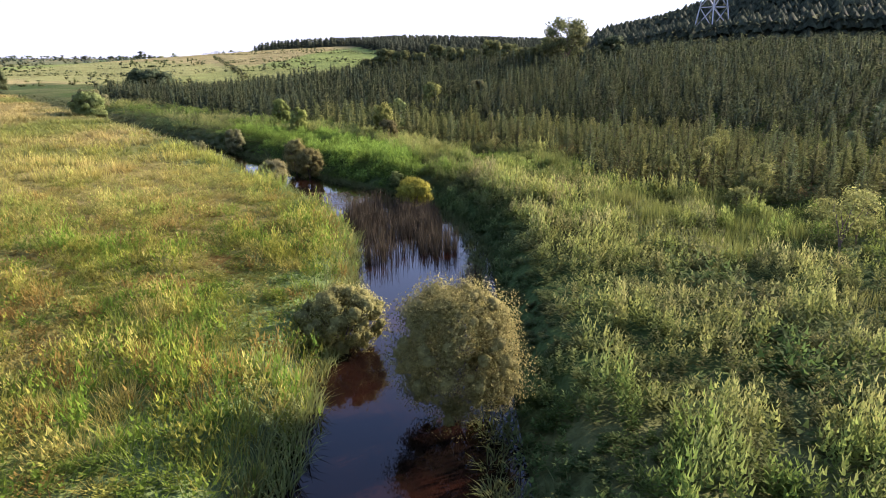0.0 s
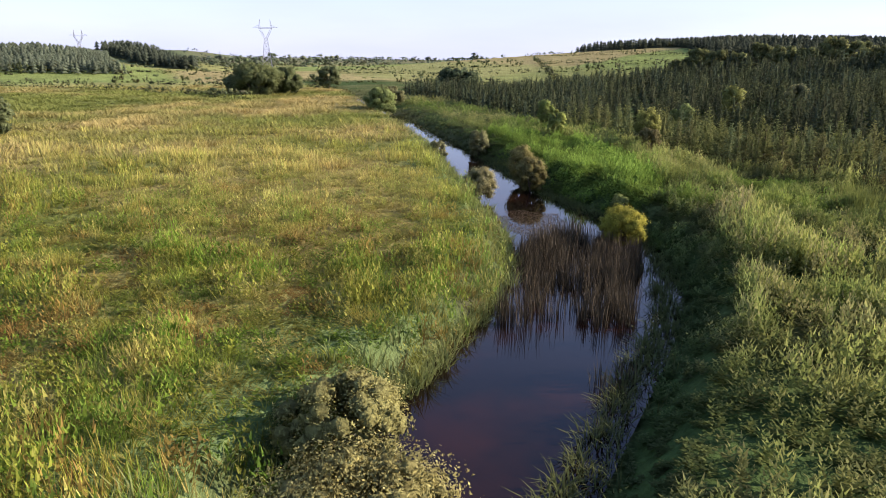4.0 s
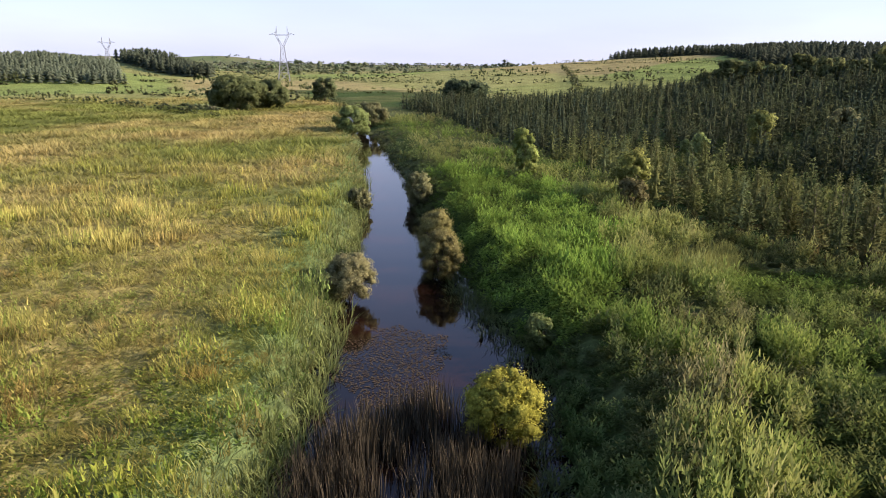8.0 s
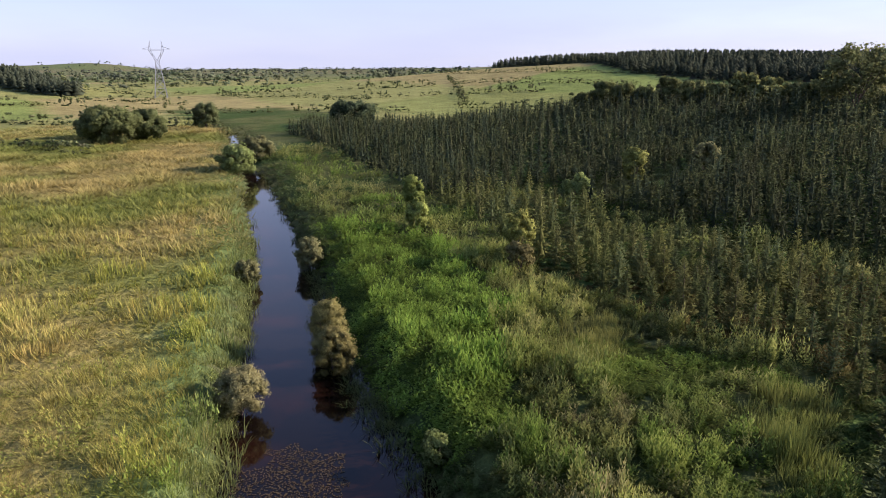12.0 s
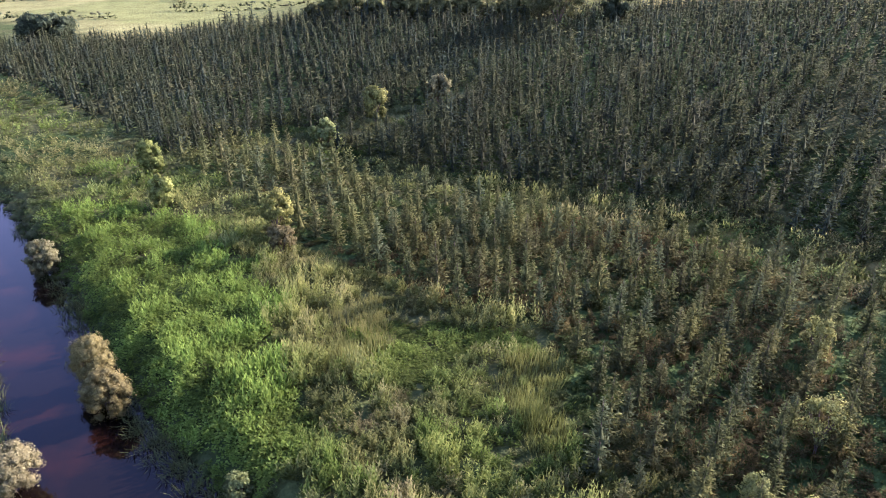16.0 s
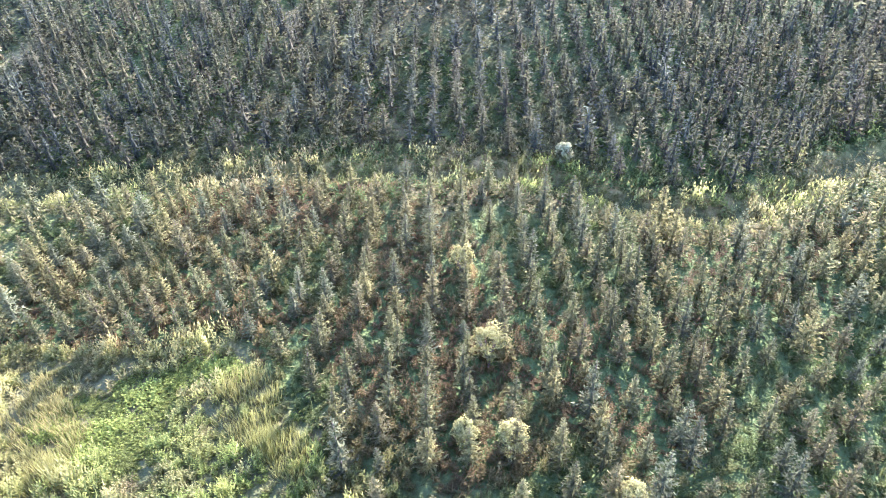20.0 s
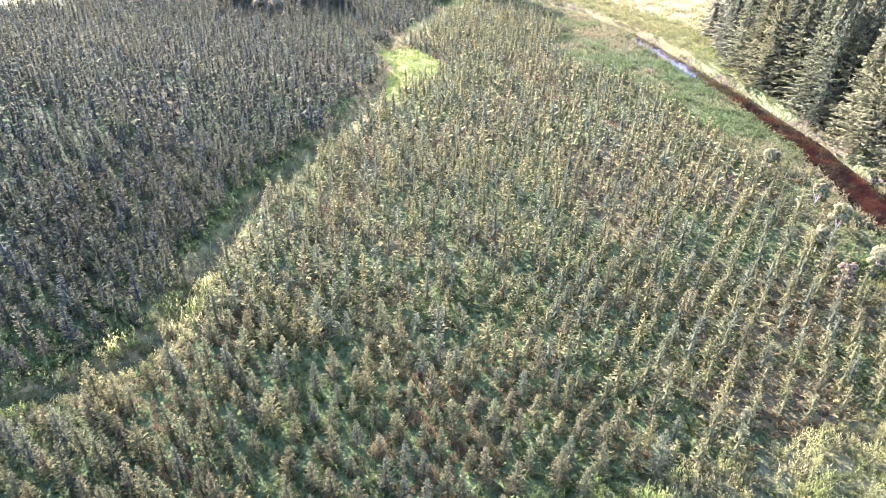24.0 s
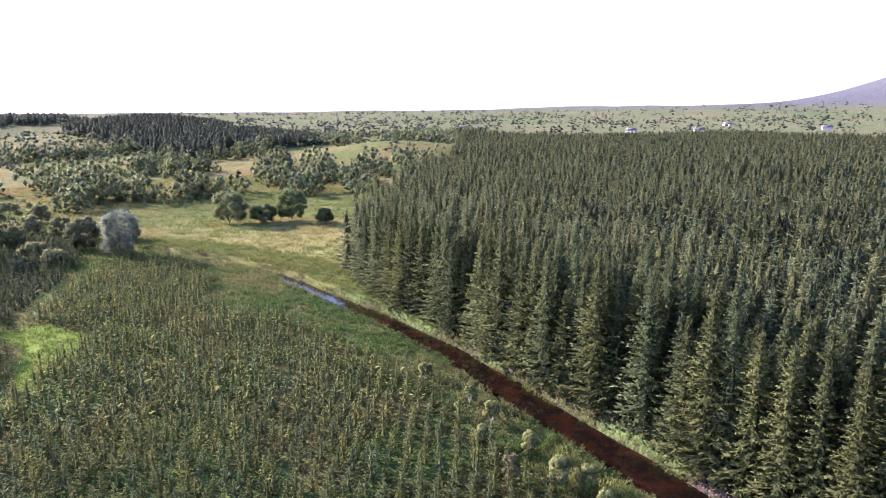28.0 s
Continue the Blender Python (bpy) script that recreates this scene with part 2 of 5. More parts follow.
DITCH = dense_line([(-30, 128, 1), (-12, 113, 1), (-1, 99.5, 1), (13, 91.5, 1), (21, 88, 1), (31, 81, 1), (39.5, 74, 1), (42.3, 68.5, 1), (44.6, 62, 1), (50.5, 58.2, 1), (60, 58.5, 1),
                    (75, 56.5, 1), (87, 52, 1), (101, 47.3, 1), (116, 42.6, 1), (129, 38, 1), (150, 40, 1), (190, 50, 1), (240, 62, 1)])


def to_line(x, y, line, step=1):
    """Distance to a line, which side of it (+1 to the right of its run), and its third column there."""
    q = line[::step]
    x, y = np.asarray(x, float), np.asarray(y, float)
    best = np.full(x.shape, 1e9); side = np.ones(x.shape); wide = np.zeros(x.shape)
    for a, b in zip(q[:-1], q[1:]):
        ex, ey = b[0] - a[0], b[1] - a[1]
        k = np.clip(((x - a[0]) * ex + (y - a[1]) * ey) / (ex * ex + ey * ey), 0, 1)
        dx, dy = x - a[0] - k * ex, y - a[1] - k * ey
        d = dx * dx + dy * dy
        near = d < best
        best = np.where(near, d, best)
        side = np.where(near, np.sign(dx * ey - dy * ex), side)
        wide = np.where(near, a[2] + k * (b[2] - a[2]), wide)
    return np.sqrt(best), side, wide


def inside(x, y, polygon):
    c = np.zeros(np.shape(x), bool)
    p = polygon
    for (x0, y0), (x1, y1) in zip(p, p[1:] + p[:1]):
        if y0 != y1:
            c ^= ((y0 > y) != (y1 > y)) & (x < (x1 - x0) * (y - y0) / (y1 - y0) + x0)
    return c


def within(x, y, polygon, wobble=3.0):
    """As inside, with an uneven edge."""
    return inside(x + wobble * (fbm(x, y, 3.5, 201) - 0.5) * 2, y + wobble * (fbm(x, y, 3.5, 207) - 0.5) * 2, polygon)


def mound(x, y, cx, cy, sx, sy, high, turn=0.0):
    c, s = math.cos(radians(turn)), math.sin(radians(turn))
    u, v = (x - cx) * c + (y - cy) * s, -(x - cx) * s + (y - cy) * c
    return high * np.exp(-(u / sx) ** 2 - (v / sy) ** 2)


def ground(x, y):
    """Height of the ground above the river's water."""
    x, y = np.asarray(x, float), np.asarray(y, float)
    d, side, wide = to_line(x, y, RIVER, 3)
    west = (side < 0)
    base = np.where(west, 1.45, 1.2) + 0.35 * (fbm(x, y, 9, 3) - 0.5) + 0.7 * (fbm(x, y, 45, 5) - 0.5)
    base = base + np.where(west & (y > -5) & (x < 20), 0.006 * np.clip(d - 10, 0, 90), 0)
    h, s2, _ = to_line(x, y, DITCH, 3)
    up = np.where(s2 > 0, 0, h)
    up = np.where((side > 0), up, 0)
    rise = 11.5 * (1 - np.exp(-(up / 55.0) ** 1.35)) * smooth(170, 85, x) * smooth(-70, 10, x) * smooth(190, 85, up)
    dip = -0.7 * np.exp(-(h / 1.1) ** 2) * (side > 0)
    z = base + rise + dip
    far = np.hypot(x - 3, y - 35)
    z = z + mound(x, y, 172, 292, 82, 95, 36, 0)                      # wooded hill behind the crest
    z = z + mound(x, y, -10, 440, 200, 110, 18.0, 0)                       # hill with fields and a wood on top
    z = z + mound(x, y, -272, 186, 46, 40, 8.5, 0)                        # wooded knoll
    z = z + mound(x, y, -350, 285, 42, 40, 9, 0)
    z = z + mound(x, y, 900, -120, 235, 125, 25, -15) + mound(x, y, 1190, 10, 160, 150, 26, 0)
    z = z + mound(x, y, 1080, -3250, 500, 500, 210, 20) + mound(x, y, 2300, -2600, 900, 500, 22, 0)
    z = z + mound(x, y, -2080, 1905, 190, 190, 24, 20) + mound(x, y, -2600, 1700, 500, 400, 30, 0) + mound(x, y, -500, 3000, 500, 300, 20, 0)
    z = z + smooth(1500, 3200, far) * smooth(0, 900, x - 0.3 * y) * (18 + 26 * fbm(x, y, 700, 303))
    z = z + mound(x, y, 545, -265, 110, 70, 13, -50)
    z = z + smooth(150, 600, far) * 7 * (fbm(x, y, 330, 11) - 0.42)
    run = np.where(west, 1.5, 1.5 + 1.7 * smooth(60, 30, np.hypot(x, y - 40)))       # the plantation side slopes down more gently
    bank = smooth(wide - 0.2, wide + run, d)
    return np.where(d < wide + run, -0.7 + (z + 0.7) * bank, z)


def slope_colour(a, b, t):
    return np.asarray(a)[None] * (1 - t[:, None]) + np.asarray(b)[None] * t[:, None]


# plan of the plants (x, y)
HERB_EDGE = [(-96, 166), (-60, 141), (-25, 104), (-14, 95), (-7.5, 84), (1.6, 76), (6, 72.5), (11.4, 70.5), (11.8, 63), (11, 56), (13, 50), (17, 46.5), (23, 42.5), (27, 36), (31, 27), (34, 15), (38, 2),
             (44, -5), (60, -8), (80, -9.5), (100, -9), (120, -7), (136, 3), (150, 6), (163, -1), (180, 0), (197, 5)]
YOUNG = HERB_EDGE[2:] + [(204, 14), (188, 24), (166, 33), (150, 37), (129, 36), (116, 40.6), (101, 45.3), (87, 50), (75, 54.5), (60, 56.5), (50, 56), (43, 60.5), (40.5, 68), (38, 73), (30, 79.5), (20.5, 86), (12.5, 89.5), (-1.5, 97), (-13, 111)]
HILL = [(-25, 106), (-14, 115), (0.5, 101.5), (14, 94), (22, 90.5), (33, 83.5), (42, 76), (45, 69.5), (47.5, 63.5), (52, 61), (61, 61), (76, 59), (88, 54.5), (102, 50), (117, 45), (132, 41), (150, 44), (161, 39), (190, 28), (212, 23), (240, 21), (262, 28), (292, 42), (303, 88),
        (230, 112), (150, 150), (95, 175), (40, 172), (5, 190), (-45, 205), (-92, 188), (-88, 170), (-60, 144)]
GLADE = [(-18, 110), (-9, 108), (-4, 112), (2, 118), (8, 121), (12, 128), (6, 127), (-2, 121), (-9, 116), (-16, 117)]
BRIGHT = [(147, 43), (150, 36), (143, 32), (134, 27.5), (127, 32.5), (122, 36.5), (112, 39.5), (113, 41), (124, 40.5), (135, 40), (140, 42)]
OLD = [(24, -23.5), (40, -24.2), (51, -25), (62, -25.8), (75, -26), (92, -27.4), (115, -27.4), (135, -28), (152, -31), (176, -48), (226, -92), (300, -160), (430, -255), (556, -341), (484, -417), (400, -560), (150, -500), (75, -200), (30, -70)]
HILL_WOOD = [(60, 275), (80, 238), (110, 206), (160, 192), (250, 192), (310, 250), (310, 340), (200, 390), (110, 370), (66, 325)]
NORTH_WOOD = [(-135, 478), (-115, 445), (-62, 428), (-48, 400), (-32, 372), (8, 345), (65, 325), (115, 340), (130, 420), (110, 490), (-50, 530)]
EAST_WOOD = [(560, -82), (600, -70), (649, -60), (720, -45), (787, -34), (880, -20), (1000, -50), (1060, -150), (1000, -240), (820, -200), (675, -166), (600, -120)]
NETTLE = [(-4, 57), (-1, 60), (-3, 66), (-6, 73), (-10, 80), (-16, 87), (-24, 92), (-31, 90), (-24, 80), (-17, 71), (-12, 64)]
LAWN = [(-1, 66), (4, 64.5), (9, 65), (10.5, 68.5), (6, 70.5), (0, 70)]

BUFF = [(-0.8, 55), (0.3, 61), (3.1, 63), (3.9, 52), (2.2, 46), (0.5, 50)]
SEDGE = [(9.8, 43), (15, 49.5), (19.8, 45.6), (19.6, 37.3), (16.2, 29.2), (12.1, 30), (10.5, 36)]


def ground_colour(x, y):
    d, side, wide = to_line(x, y, RIVER, 3)
    far = np.hypot(x - 3, y - 35)
    n1, n2, n3 = fbm(x, y, 14, 21), fbm(x, y, 40, 31), fbm(x, y, 4, 41)
    straw, green = (0.23, 0.20, 0.055), (0.12, 0.15, 0.03)
    col = slope_colour(green, straw, smooth(0.38, 0.62, 0.55 * n1 + 0.45 * n2))
    lush = (smooth(7, 2, d - wide) * (far < 150))[:, None]
    col = col * (1 - lush) + np.array((0.10, 0.15, 0.04)) * lush
    # fields beyond
    fx, fy = x * 0.88 - y * 0.47 + 40 * (fbm(x, y, 160, 51) - 0.5), x * 0.47 + y * 0.88 + 40 * (fbm(x, y, 160, 52) - 0.5)
    pick = hash2(np.floor(fx / 120), np.floor(fy / 85), 3)
    tones = np.array([(0.24, 0.245, 0.07), (0.20, 0.23, 0.06), (0.28, 0.25, 0.085), (0.18, 0.235, 0.055), (0.23, 0.245, 0.07), (0.22, 0.235, 0.065)])
    field = tones[(pick * 5.999).astype(int)] * (0.85 + 0.3 * n2)[:, None]
    k = smooth(130, 210, far)[:, None]
    col = col * (1 - k) + field * k
    east = (smooth(190, 300, x) * smooth(1400, 950, far))[:, None]
    col = col * (1 - east) + (slope_colour((0.12, 0.145, 0.038), (0.175, 0.155, 0.048), smooth(0.38, 0.62, fbm(x, y, 45, 61))) * east)
    # with distance a dull woodland tone, some haze mixed into the colour
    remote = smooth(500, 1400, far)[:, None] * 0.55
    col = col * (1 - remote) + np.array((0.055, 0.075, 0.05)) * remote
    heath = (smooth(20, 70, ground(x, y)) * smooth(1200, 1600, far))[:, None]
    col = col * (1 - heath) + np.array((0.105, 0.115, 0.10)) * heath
    # undergrowth on the plantation side
    under = slope_colour((0.05, 0.085, 0.02), (0.095, 0.11, 0.032), smooth(0.4, 0.65, n1))
    russet = slope_colour((0.055, 0.095, 0.022), (0.095, 0.10, 0.03), smooth(0.45, 0.7, fbm(x, y, 11, 71)))
    p = inside(x, y, YOUNG)
    hl = inside(x, y, HILL)
    strip = (side > 0) & (far < 330) & (~p) & (~hl) & (d < 45)
    col = np.where(strip[:, None], under, col)
    col = np.where((p | hl)[:, None], russet, col)
    # ground under the conifer woods set dark, so no pale gaps show
    wood_floor = inside(x, y, HILL_WOOD) | inside(x, y, NORTH_WOOD) | inside(x, y, EAST_WOOD)
    col = np.where(wood_floor[:, None], np.array([(0.045, 0.045, 0.025)]), col)
    col = np.where(inside(x, y, OLD)[:, None], np.array([(0.06, 0.05, 0.03)]), col)
    col = np.where(inside(x, y, GLADE)[:, None], slope_colour((0.11, 0.15, 0.045), (0.17, 0.165, 0.06), n3), col)
    h, s2, _ = to_line(x, y, DITCH, 3)
    col = np.where(((h < 1.3) & (side > 0))[:, None], slope_colour((0.04, 0.065, 0.016), (0.075, 0.085, 0.024), n3), col)
    col = np.where(inside(x, y, BRIGHT)[:, None], slope_colour((0.10, 0.16, 0.025), (0.17, 0.24, 0.036), n3), col)
    bank = (d < wide + 0.9)
    return np.where(bank[:, None], np.array([(0.07, 0.075, 0.03)]), col)


# ---- mesh helpers ----
def mesh_of(name, v, t, c, mat):
    """A mesh of triangles with a colour for each point."""
    me = bpy.data.meshes.new(name)
    v, t = np.ascontiguousarray(v, np.float32), np.ascontiguousarray(t, np.int32)
    me.vertices.add(len(v)); me.vertices.foreach_set("co", v.ravel())
    me.loops.add(len(t) * 3); me.loops.foreach_set("vertex_index", t.ravel())
    me.polygons.add(len(t))
    me.polygons.foreach_set("loop_start", np.arange(0, len(t) * 3, 3, dtype=np.int32))
    me.update(calc_edges=True)
    if c is not None:
        a = me.attributes.new("Col", "FLOAT_COLOR", "POINT")
        a.data.foreach_set("color", np.ascontiguousarray(np.c_[c[:, :3] * np.array((1.0, 0.97, 1.15)), np.ones(len(c))], np.float32).ravel())
        if c.shape[1] == 6:
            a = me.attributes.new("Lie", "FLOAT_VECTOR", "POINT")
            a.data.foreach_set("vector", np.ascontiguousarray(c[:, 3:], np.float32).ravel())
    me.materials.append(mat)
    return me


def tint(c, tone):
    """The colours of a template in a tone (their lie, in the last three columns, stays)."""
    out = np.array(c, float)
    out[:, :3] *= tone
    return out


def with_lie(c, lie, loose=0.35):
    """Colours with the direction that each piece faces, a little at random."""
    lie = lie / np.maximum(np.linalg.norm(lie, axis=1), 1e-6)[:, None]
    lie = lie + np.random.default_rng(len(lie)).normal(size=lie.shape) * loose
    return np.c_[c, lie / np.maximum(np.linalg.norm(lie, axis=1), 1e-6)[:, None]]


def joined(pieces):
    """One set of points, triangles and colours out of several."""
    n, vs, ts, cs = 0, [], [], []
    for v, t, c in pieces:
        vs.append(v); ts.append(np.asarray(t) + n); cs.append(c); n += len(v)
    return np.concatenate(vs), np.concatenate(ts), np.concatenate(cs)


def scatter(templates, x, y, z, wide, high, colour):
    """Copies of the templates at the places, each turned at random, scaled and coloured, as one set of triangles."""
    which = rng.integers(0, len(templates), len(x))
    turn = rng.uniform(0, 2 * np.pi, len(x))
    wide, high = np.broadcast_to(wide, x.shape), np.broadcast_to(high, x.shape)
    pieces = []
    for k, (v, t, c) in enumerate(templates):
        i = np.flatnonzero(which == k)
        if not len(i):
            continue
        co, si = np.cos(turn[i])[:, None] * wide[i][:, None], np.sin(turn[i])[:, None] * wide[i][:, None]
        out = np.empty((len(i), len(v), 3), np.float32)
        out[..., 0] = x[i][:, None] + co * v[:, 0] - si * v[:, 1]
        out[..., 1] = y[i][:, None] + si * v[:, 0] + co * v[:, 1]
        out[..., 2] = z[i][:, None] + high[i][:, None] * v[:, 2]
        tt = (t[None] + (np.arange(len(i)) * len(v))[:, None, None]).reshape(-1, 3)
        cc = np.empty((len(i), len(v), c.shape[1]), np.float32)
        cc[..., :3] = colour[i][:, None, :] * c[None, :, :3]
        if c.shape[1] == 6:
            ct, st = np.cos(turn[i])[:, None], np.sin(turn[i])[:, None]
            cc[..., 3], cc[..., 4], cc[..., 5] = ct * c[:, 3] - st * c[:, 4], st * c[:, 3] + ct * c[:, 4], c[:, 5]
        cc = cc.reshape(-1, c.shape[1])
        pieces.append((out.reshape(-1, 3), tt, cc))
    return joined(pieces)


def stuff(name, data, mat, label, category):
    return tagged(new(name, mesh_of(name, *data, mat)), label, category, kind="stuff")


def part(name, me, parent, label=""):
    ob = new(name, me)
    ob.parent = parent
    return tagged(ob, label)


def thing(name, place, label, category, group="", turn=0.0, scale=1.0):
    ob = new(name)
    ob.empty_display_size = 0.3
    ob.location, ob.rotation_euler, ob.scale = place, (0, 0, turn), (scale, scale, scale)
    return tagged(ob, label, category, group)


def tube(points, radii, sides=5):
    """A tapered limb through the points."""
    v, t = [], []
    pts = [Vector(p) for p in points]
    for k, p in enumerate(pts):
        ahead = (pts[min(k + 1, len(pts) - 1)] - pts[max(k - 1, 0)]).normalized()
        a = ahead.orthogonal().normalized(); b = ahead.cross(a)
        for s in range(sides):
            w = 2 * math.pi * s / sides
            v.append(tuple(p + (a * math.cos(w) + b * math.sin(w)) * radii[k]))
    for k in range(len(pts) - 1):
        for s in range(sides):
            i, j = k * sides + s, k * sides + (s + 1) % sides
            t += [(i, j, j + sides), (i, j + sides, i + sides)]
    v.append(tuple(pts[-1])); n = len(v) - 1
    for s in range(sides):
        t.append((n - sides + s, n - sides + (s + 1) % sides, n))
    return np.array(v), np.array(t), np.ones((len(v), 3))


# ---- plant templates ----
def blades(r, count, high, spread, wide, lean=0.5, bent=True):
    """A tuft of leaning blades."""
    v, t, c = [], [], []
    for _ in range(count):
        a, q = r.uniform(0, 2 * math.pi), spread * math.sqrt(r.uniform())
        bx, by = q * math.cos(a), q * math.sin(a)
        b = a + r.normal() * 0.7
        L, out = high * r.uniform(0.6, 1.1), lean * high * r.uniform(0.2, 1.0)
        dx, dy = math.cos(b), math.sin(b)
        w = wide * r.uniform(0.6, 1.3)
        n = len(v); px, py = -dy * w, dx * w
        k = r.uniform(0.8, 1.2)
        if bent:
            v += [(bx - px, by - py, -0.05), (bx + px, by + py, -0.05), (bx + dx * out * 0.35 - px * 0.8, by + dy * out * 0.35 - py * 0.8, L * 0.65),
                  (bx + dx * out * 0.35 + px * 0.8, by + dy * out * 0.35 + py * 0.8, L * 0.65), (bx + dx * out, by + dy * out, L)]
            t += [(n, n + 1, n + 3), (n, n + 3, n + 2), (n + 2, n + 3, n + 4)]
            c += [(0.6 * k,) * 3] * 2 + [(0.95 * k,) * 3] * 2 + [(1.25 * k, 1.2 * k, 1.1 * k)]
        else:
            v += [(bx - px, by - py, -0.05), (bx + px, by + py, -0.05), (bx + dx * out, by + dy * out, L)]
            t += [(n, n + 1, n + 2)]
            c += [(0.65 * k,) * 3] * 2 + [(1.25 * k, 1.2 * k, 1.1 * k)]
    return np.array(v), np.array(t), np.array(c)


def spire(r, leaves, high, wide, stems=4, spread=0.27, head=1.25):
    """A clump of upright leafy stems: leaves spreading and drooping round each stem, a paler flower head on top."""
    v, t, c = [], [], []
    for s in range(stems):
        ox, oy = r.normal() * spread, r.normal() * spread
        lx, ly = ox * 0.25 + r.normal() * 0.08, oy * 0.25 + r.normal() * 0.08
        H = high * r.uniform(0.6, 1.1)
        for k in range(leaves):
            f = (k + r.uniform(0.1, 0.9)) / leaves
            a = k * 2.4 + r.uniform(0, 1.5)
            L = wide * (1.15 - 0.7 * f) * r.uniform(0.75, 1.25)
            z = H * (0.12 + 0.85 * f)
            dx, dy = math.cos(a), math.sin(a)
            x, y = ox + lx * f, oy + ly * f
            w = L * r.uniform(0.24, 0.36)
            rise = L * (r.uniform(-0.3, 0.5) + 1.5 * f)
            n = len(v)
            v += [(x + dx * 0.25 * L - dy * w, y + dy * 0.25 * L + dx * w, z), (x + dx * 0.25 * L + dy * w, y + dy * 0.25 * L - dx * w, z), (x + dx * L, y + dy * L, z + rise)]
            t += [(n, n + 1, n + 2)]
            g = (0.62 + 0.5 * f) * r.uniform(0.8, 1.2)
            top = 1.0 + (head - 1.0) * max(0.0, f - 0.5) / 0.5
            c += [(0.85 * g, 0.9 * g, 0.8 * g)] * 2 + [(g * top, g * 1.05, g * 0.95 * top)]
    return np.array(v), np.array(t), np.array(c)


def rosette(r, leaves, wide, high):
    """A low mound of broad leaves."""
    v, t, c = [], [], []
    for k in range(leaves):
        a, f = r.uniform(0, 2 * math.pi), math.sqrt(r.uniform())
        q = wide * f
        z = high * (1 - 0.6 * f * f) * r.uniform(0.75, 1.1)
        L = wide * r.uniform(0.2, 0.36)
        dx, dy = math.cos(a), math.sin(a)
        x, y = q * dx, q * dy
        n = len(v); w = L * 0.45; dz = -L * r.uniform(0.0, 0.5)
        v += [(x, y, z), (x + dx * L * 0.5 - dy * w, y + dy * L * 0.5 + dx * w, z + dz * 0.3), (x + dx * L, y + dy * L, z + dz), (x + dx * L * 0.5 + dy * w, y + dy * L * 0.5 - dx * w, z + dz * 0.3)]
        t += [(n, n + 1, n + 2), (n, n + 2, n + 3)]
        g = r.uniform(0.75, 1.25)
        c += [(g, g, g)] * 4
    return np.array(v), np.array(t), np.array(c)


def spruce_crown(r, high, radius, whorls, arms, twigs, lift=0.25, bare=0.06, ragged=0.25, hang=0.0, power=0.75, twig=0.3):
    """Branches in whorls round a stem, each a thin spine set with short needled twigs, paler at the tips."""
    k, j = [q.ravel() for q in np.meshgrid(np.arange(whorls), np.arange(arms), indexing="ij")]
    n = len(k)
    f = (k + r.uniform(0, 0.8, n)) / whorls
    z0 = high * (bare + (0.97 - bare) * f) + r.normal(size=n) * high * 0.008
    L = radius * ((1 - f) ** power + 0.05) * r.uniform(1 - ragged, 1 + ragged, n)
    a = 2 * np.pi * (j + 0.5 * (k % 2)) / arms + r.normal(size=n) * 0.25
    out = np.c_[np.cos(a), np.sin(a), np.zeros(n)]
    side = np.c_[-np.sin(a), np.cos(a), np.zeros(n)]
    rise = L * (lift * r.uniform(0.5, 1.4, n) * (0.5 + f) - hang * (1 - f))
    # crown shading put in the colour: lower whorls darker, upper ones lighter
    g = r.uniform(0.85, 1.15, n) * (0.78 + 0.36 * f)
    up = np.array((0, 0, 1.0))
    root, tip = z0[:, None] * up, out * L[:, None] + (z0 + rise)[:, None] * up
    wide = side * (L * 0.11)[:, None]
    mid = out * (L * 0.45)[:, None] + (z0 + rise * 0.3)[:, None] * up
    sv = np.stack([root, mid + wide, tip], 1).reshape(-1, 3)
    st = np.arange(n * 3).reshape(-1, 3)
    sc = np.repeat(0.8 * g, 3)
    m = np.repeat(np.arange(n), twigs)
    q = r.uniform(0.12, 1.0, len(m)) ** 0.65
    base = out[m] * (L[m] * q)[:, None] + (z0[m] + rise[m] * q * (0.4 + 0.6 * q))[:, None] * up
    e = np.where(r.uniform(size=len(m)) < 0.5, 1, -1) * r.uniform(0.15, 1.0, len(m))
    d = out[m] * r.uniform(0.4, 1.0, len(m))[:, None] + side[m] * e[:, None] + up * (r.uniform(-0.45, 0.55, len(m)) - 0.5 * hang)[:, None]
    d /= np.linalg.norm(d, axis=1)[:, None]
    ln = (0.55 * L[m] + 0.25 * radius) * twig * r.uniform(0.6, 1.35, len(m)) * (1.35 - 0.6 * q)
    w = np.cross(d, r.normal(size=(len(m), 3))); w /= np.linalg.norm(w, axis=1)[:, None]
    w *= (ln * r.uniform(0.17, 0.3, len(m)))[:, None]
    tv = np.stack([base - w, base + w, base + d * ln[:, None]], 1).reshape(-1, 3)
    tt = np.arange(len(m) * 3).reshape(-1, 3)
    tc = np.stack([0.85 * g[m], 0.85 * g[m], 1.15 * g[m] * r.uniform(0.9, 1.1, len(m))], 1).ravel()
    lead = np.array([(0.02 * radius * math.cos(2.1 * s + b), 0.02 * radius * math.sin(2.1 * s + b), high * 0.93) for s in range(3) for b in (0, 1)] + [(0, 0, high * 1.02)])
    lt = np.array([(0, 1, 6), (2, 3, 6), (4, 5, 6)])
    v, t, c = joined([(sv, st, sc[:, None] * np.ones(3)), (tv, tt, tc[:, None] * np.ones(3)), (lead, lt, np.ones((7, 3)))])
    return v, t, with_lie(c, v * np.array((1, 1, 0)) / radius + 0.45 * up, 0.3)


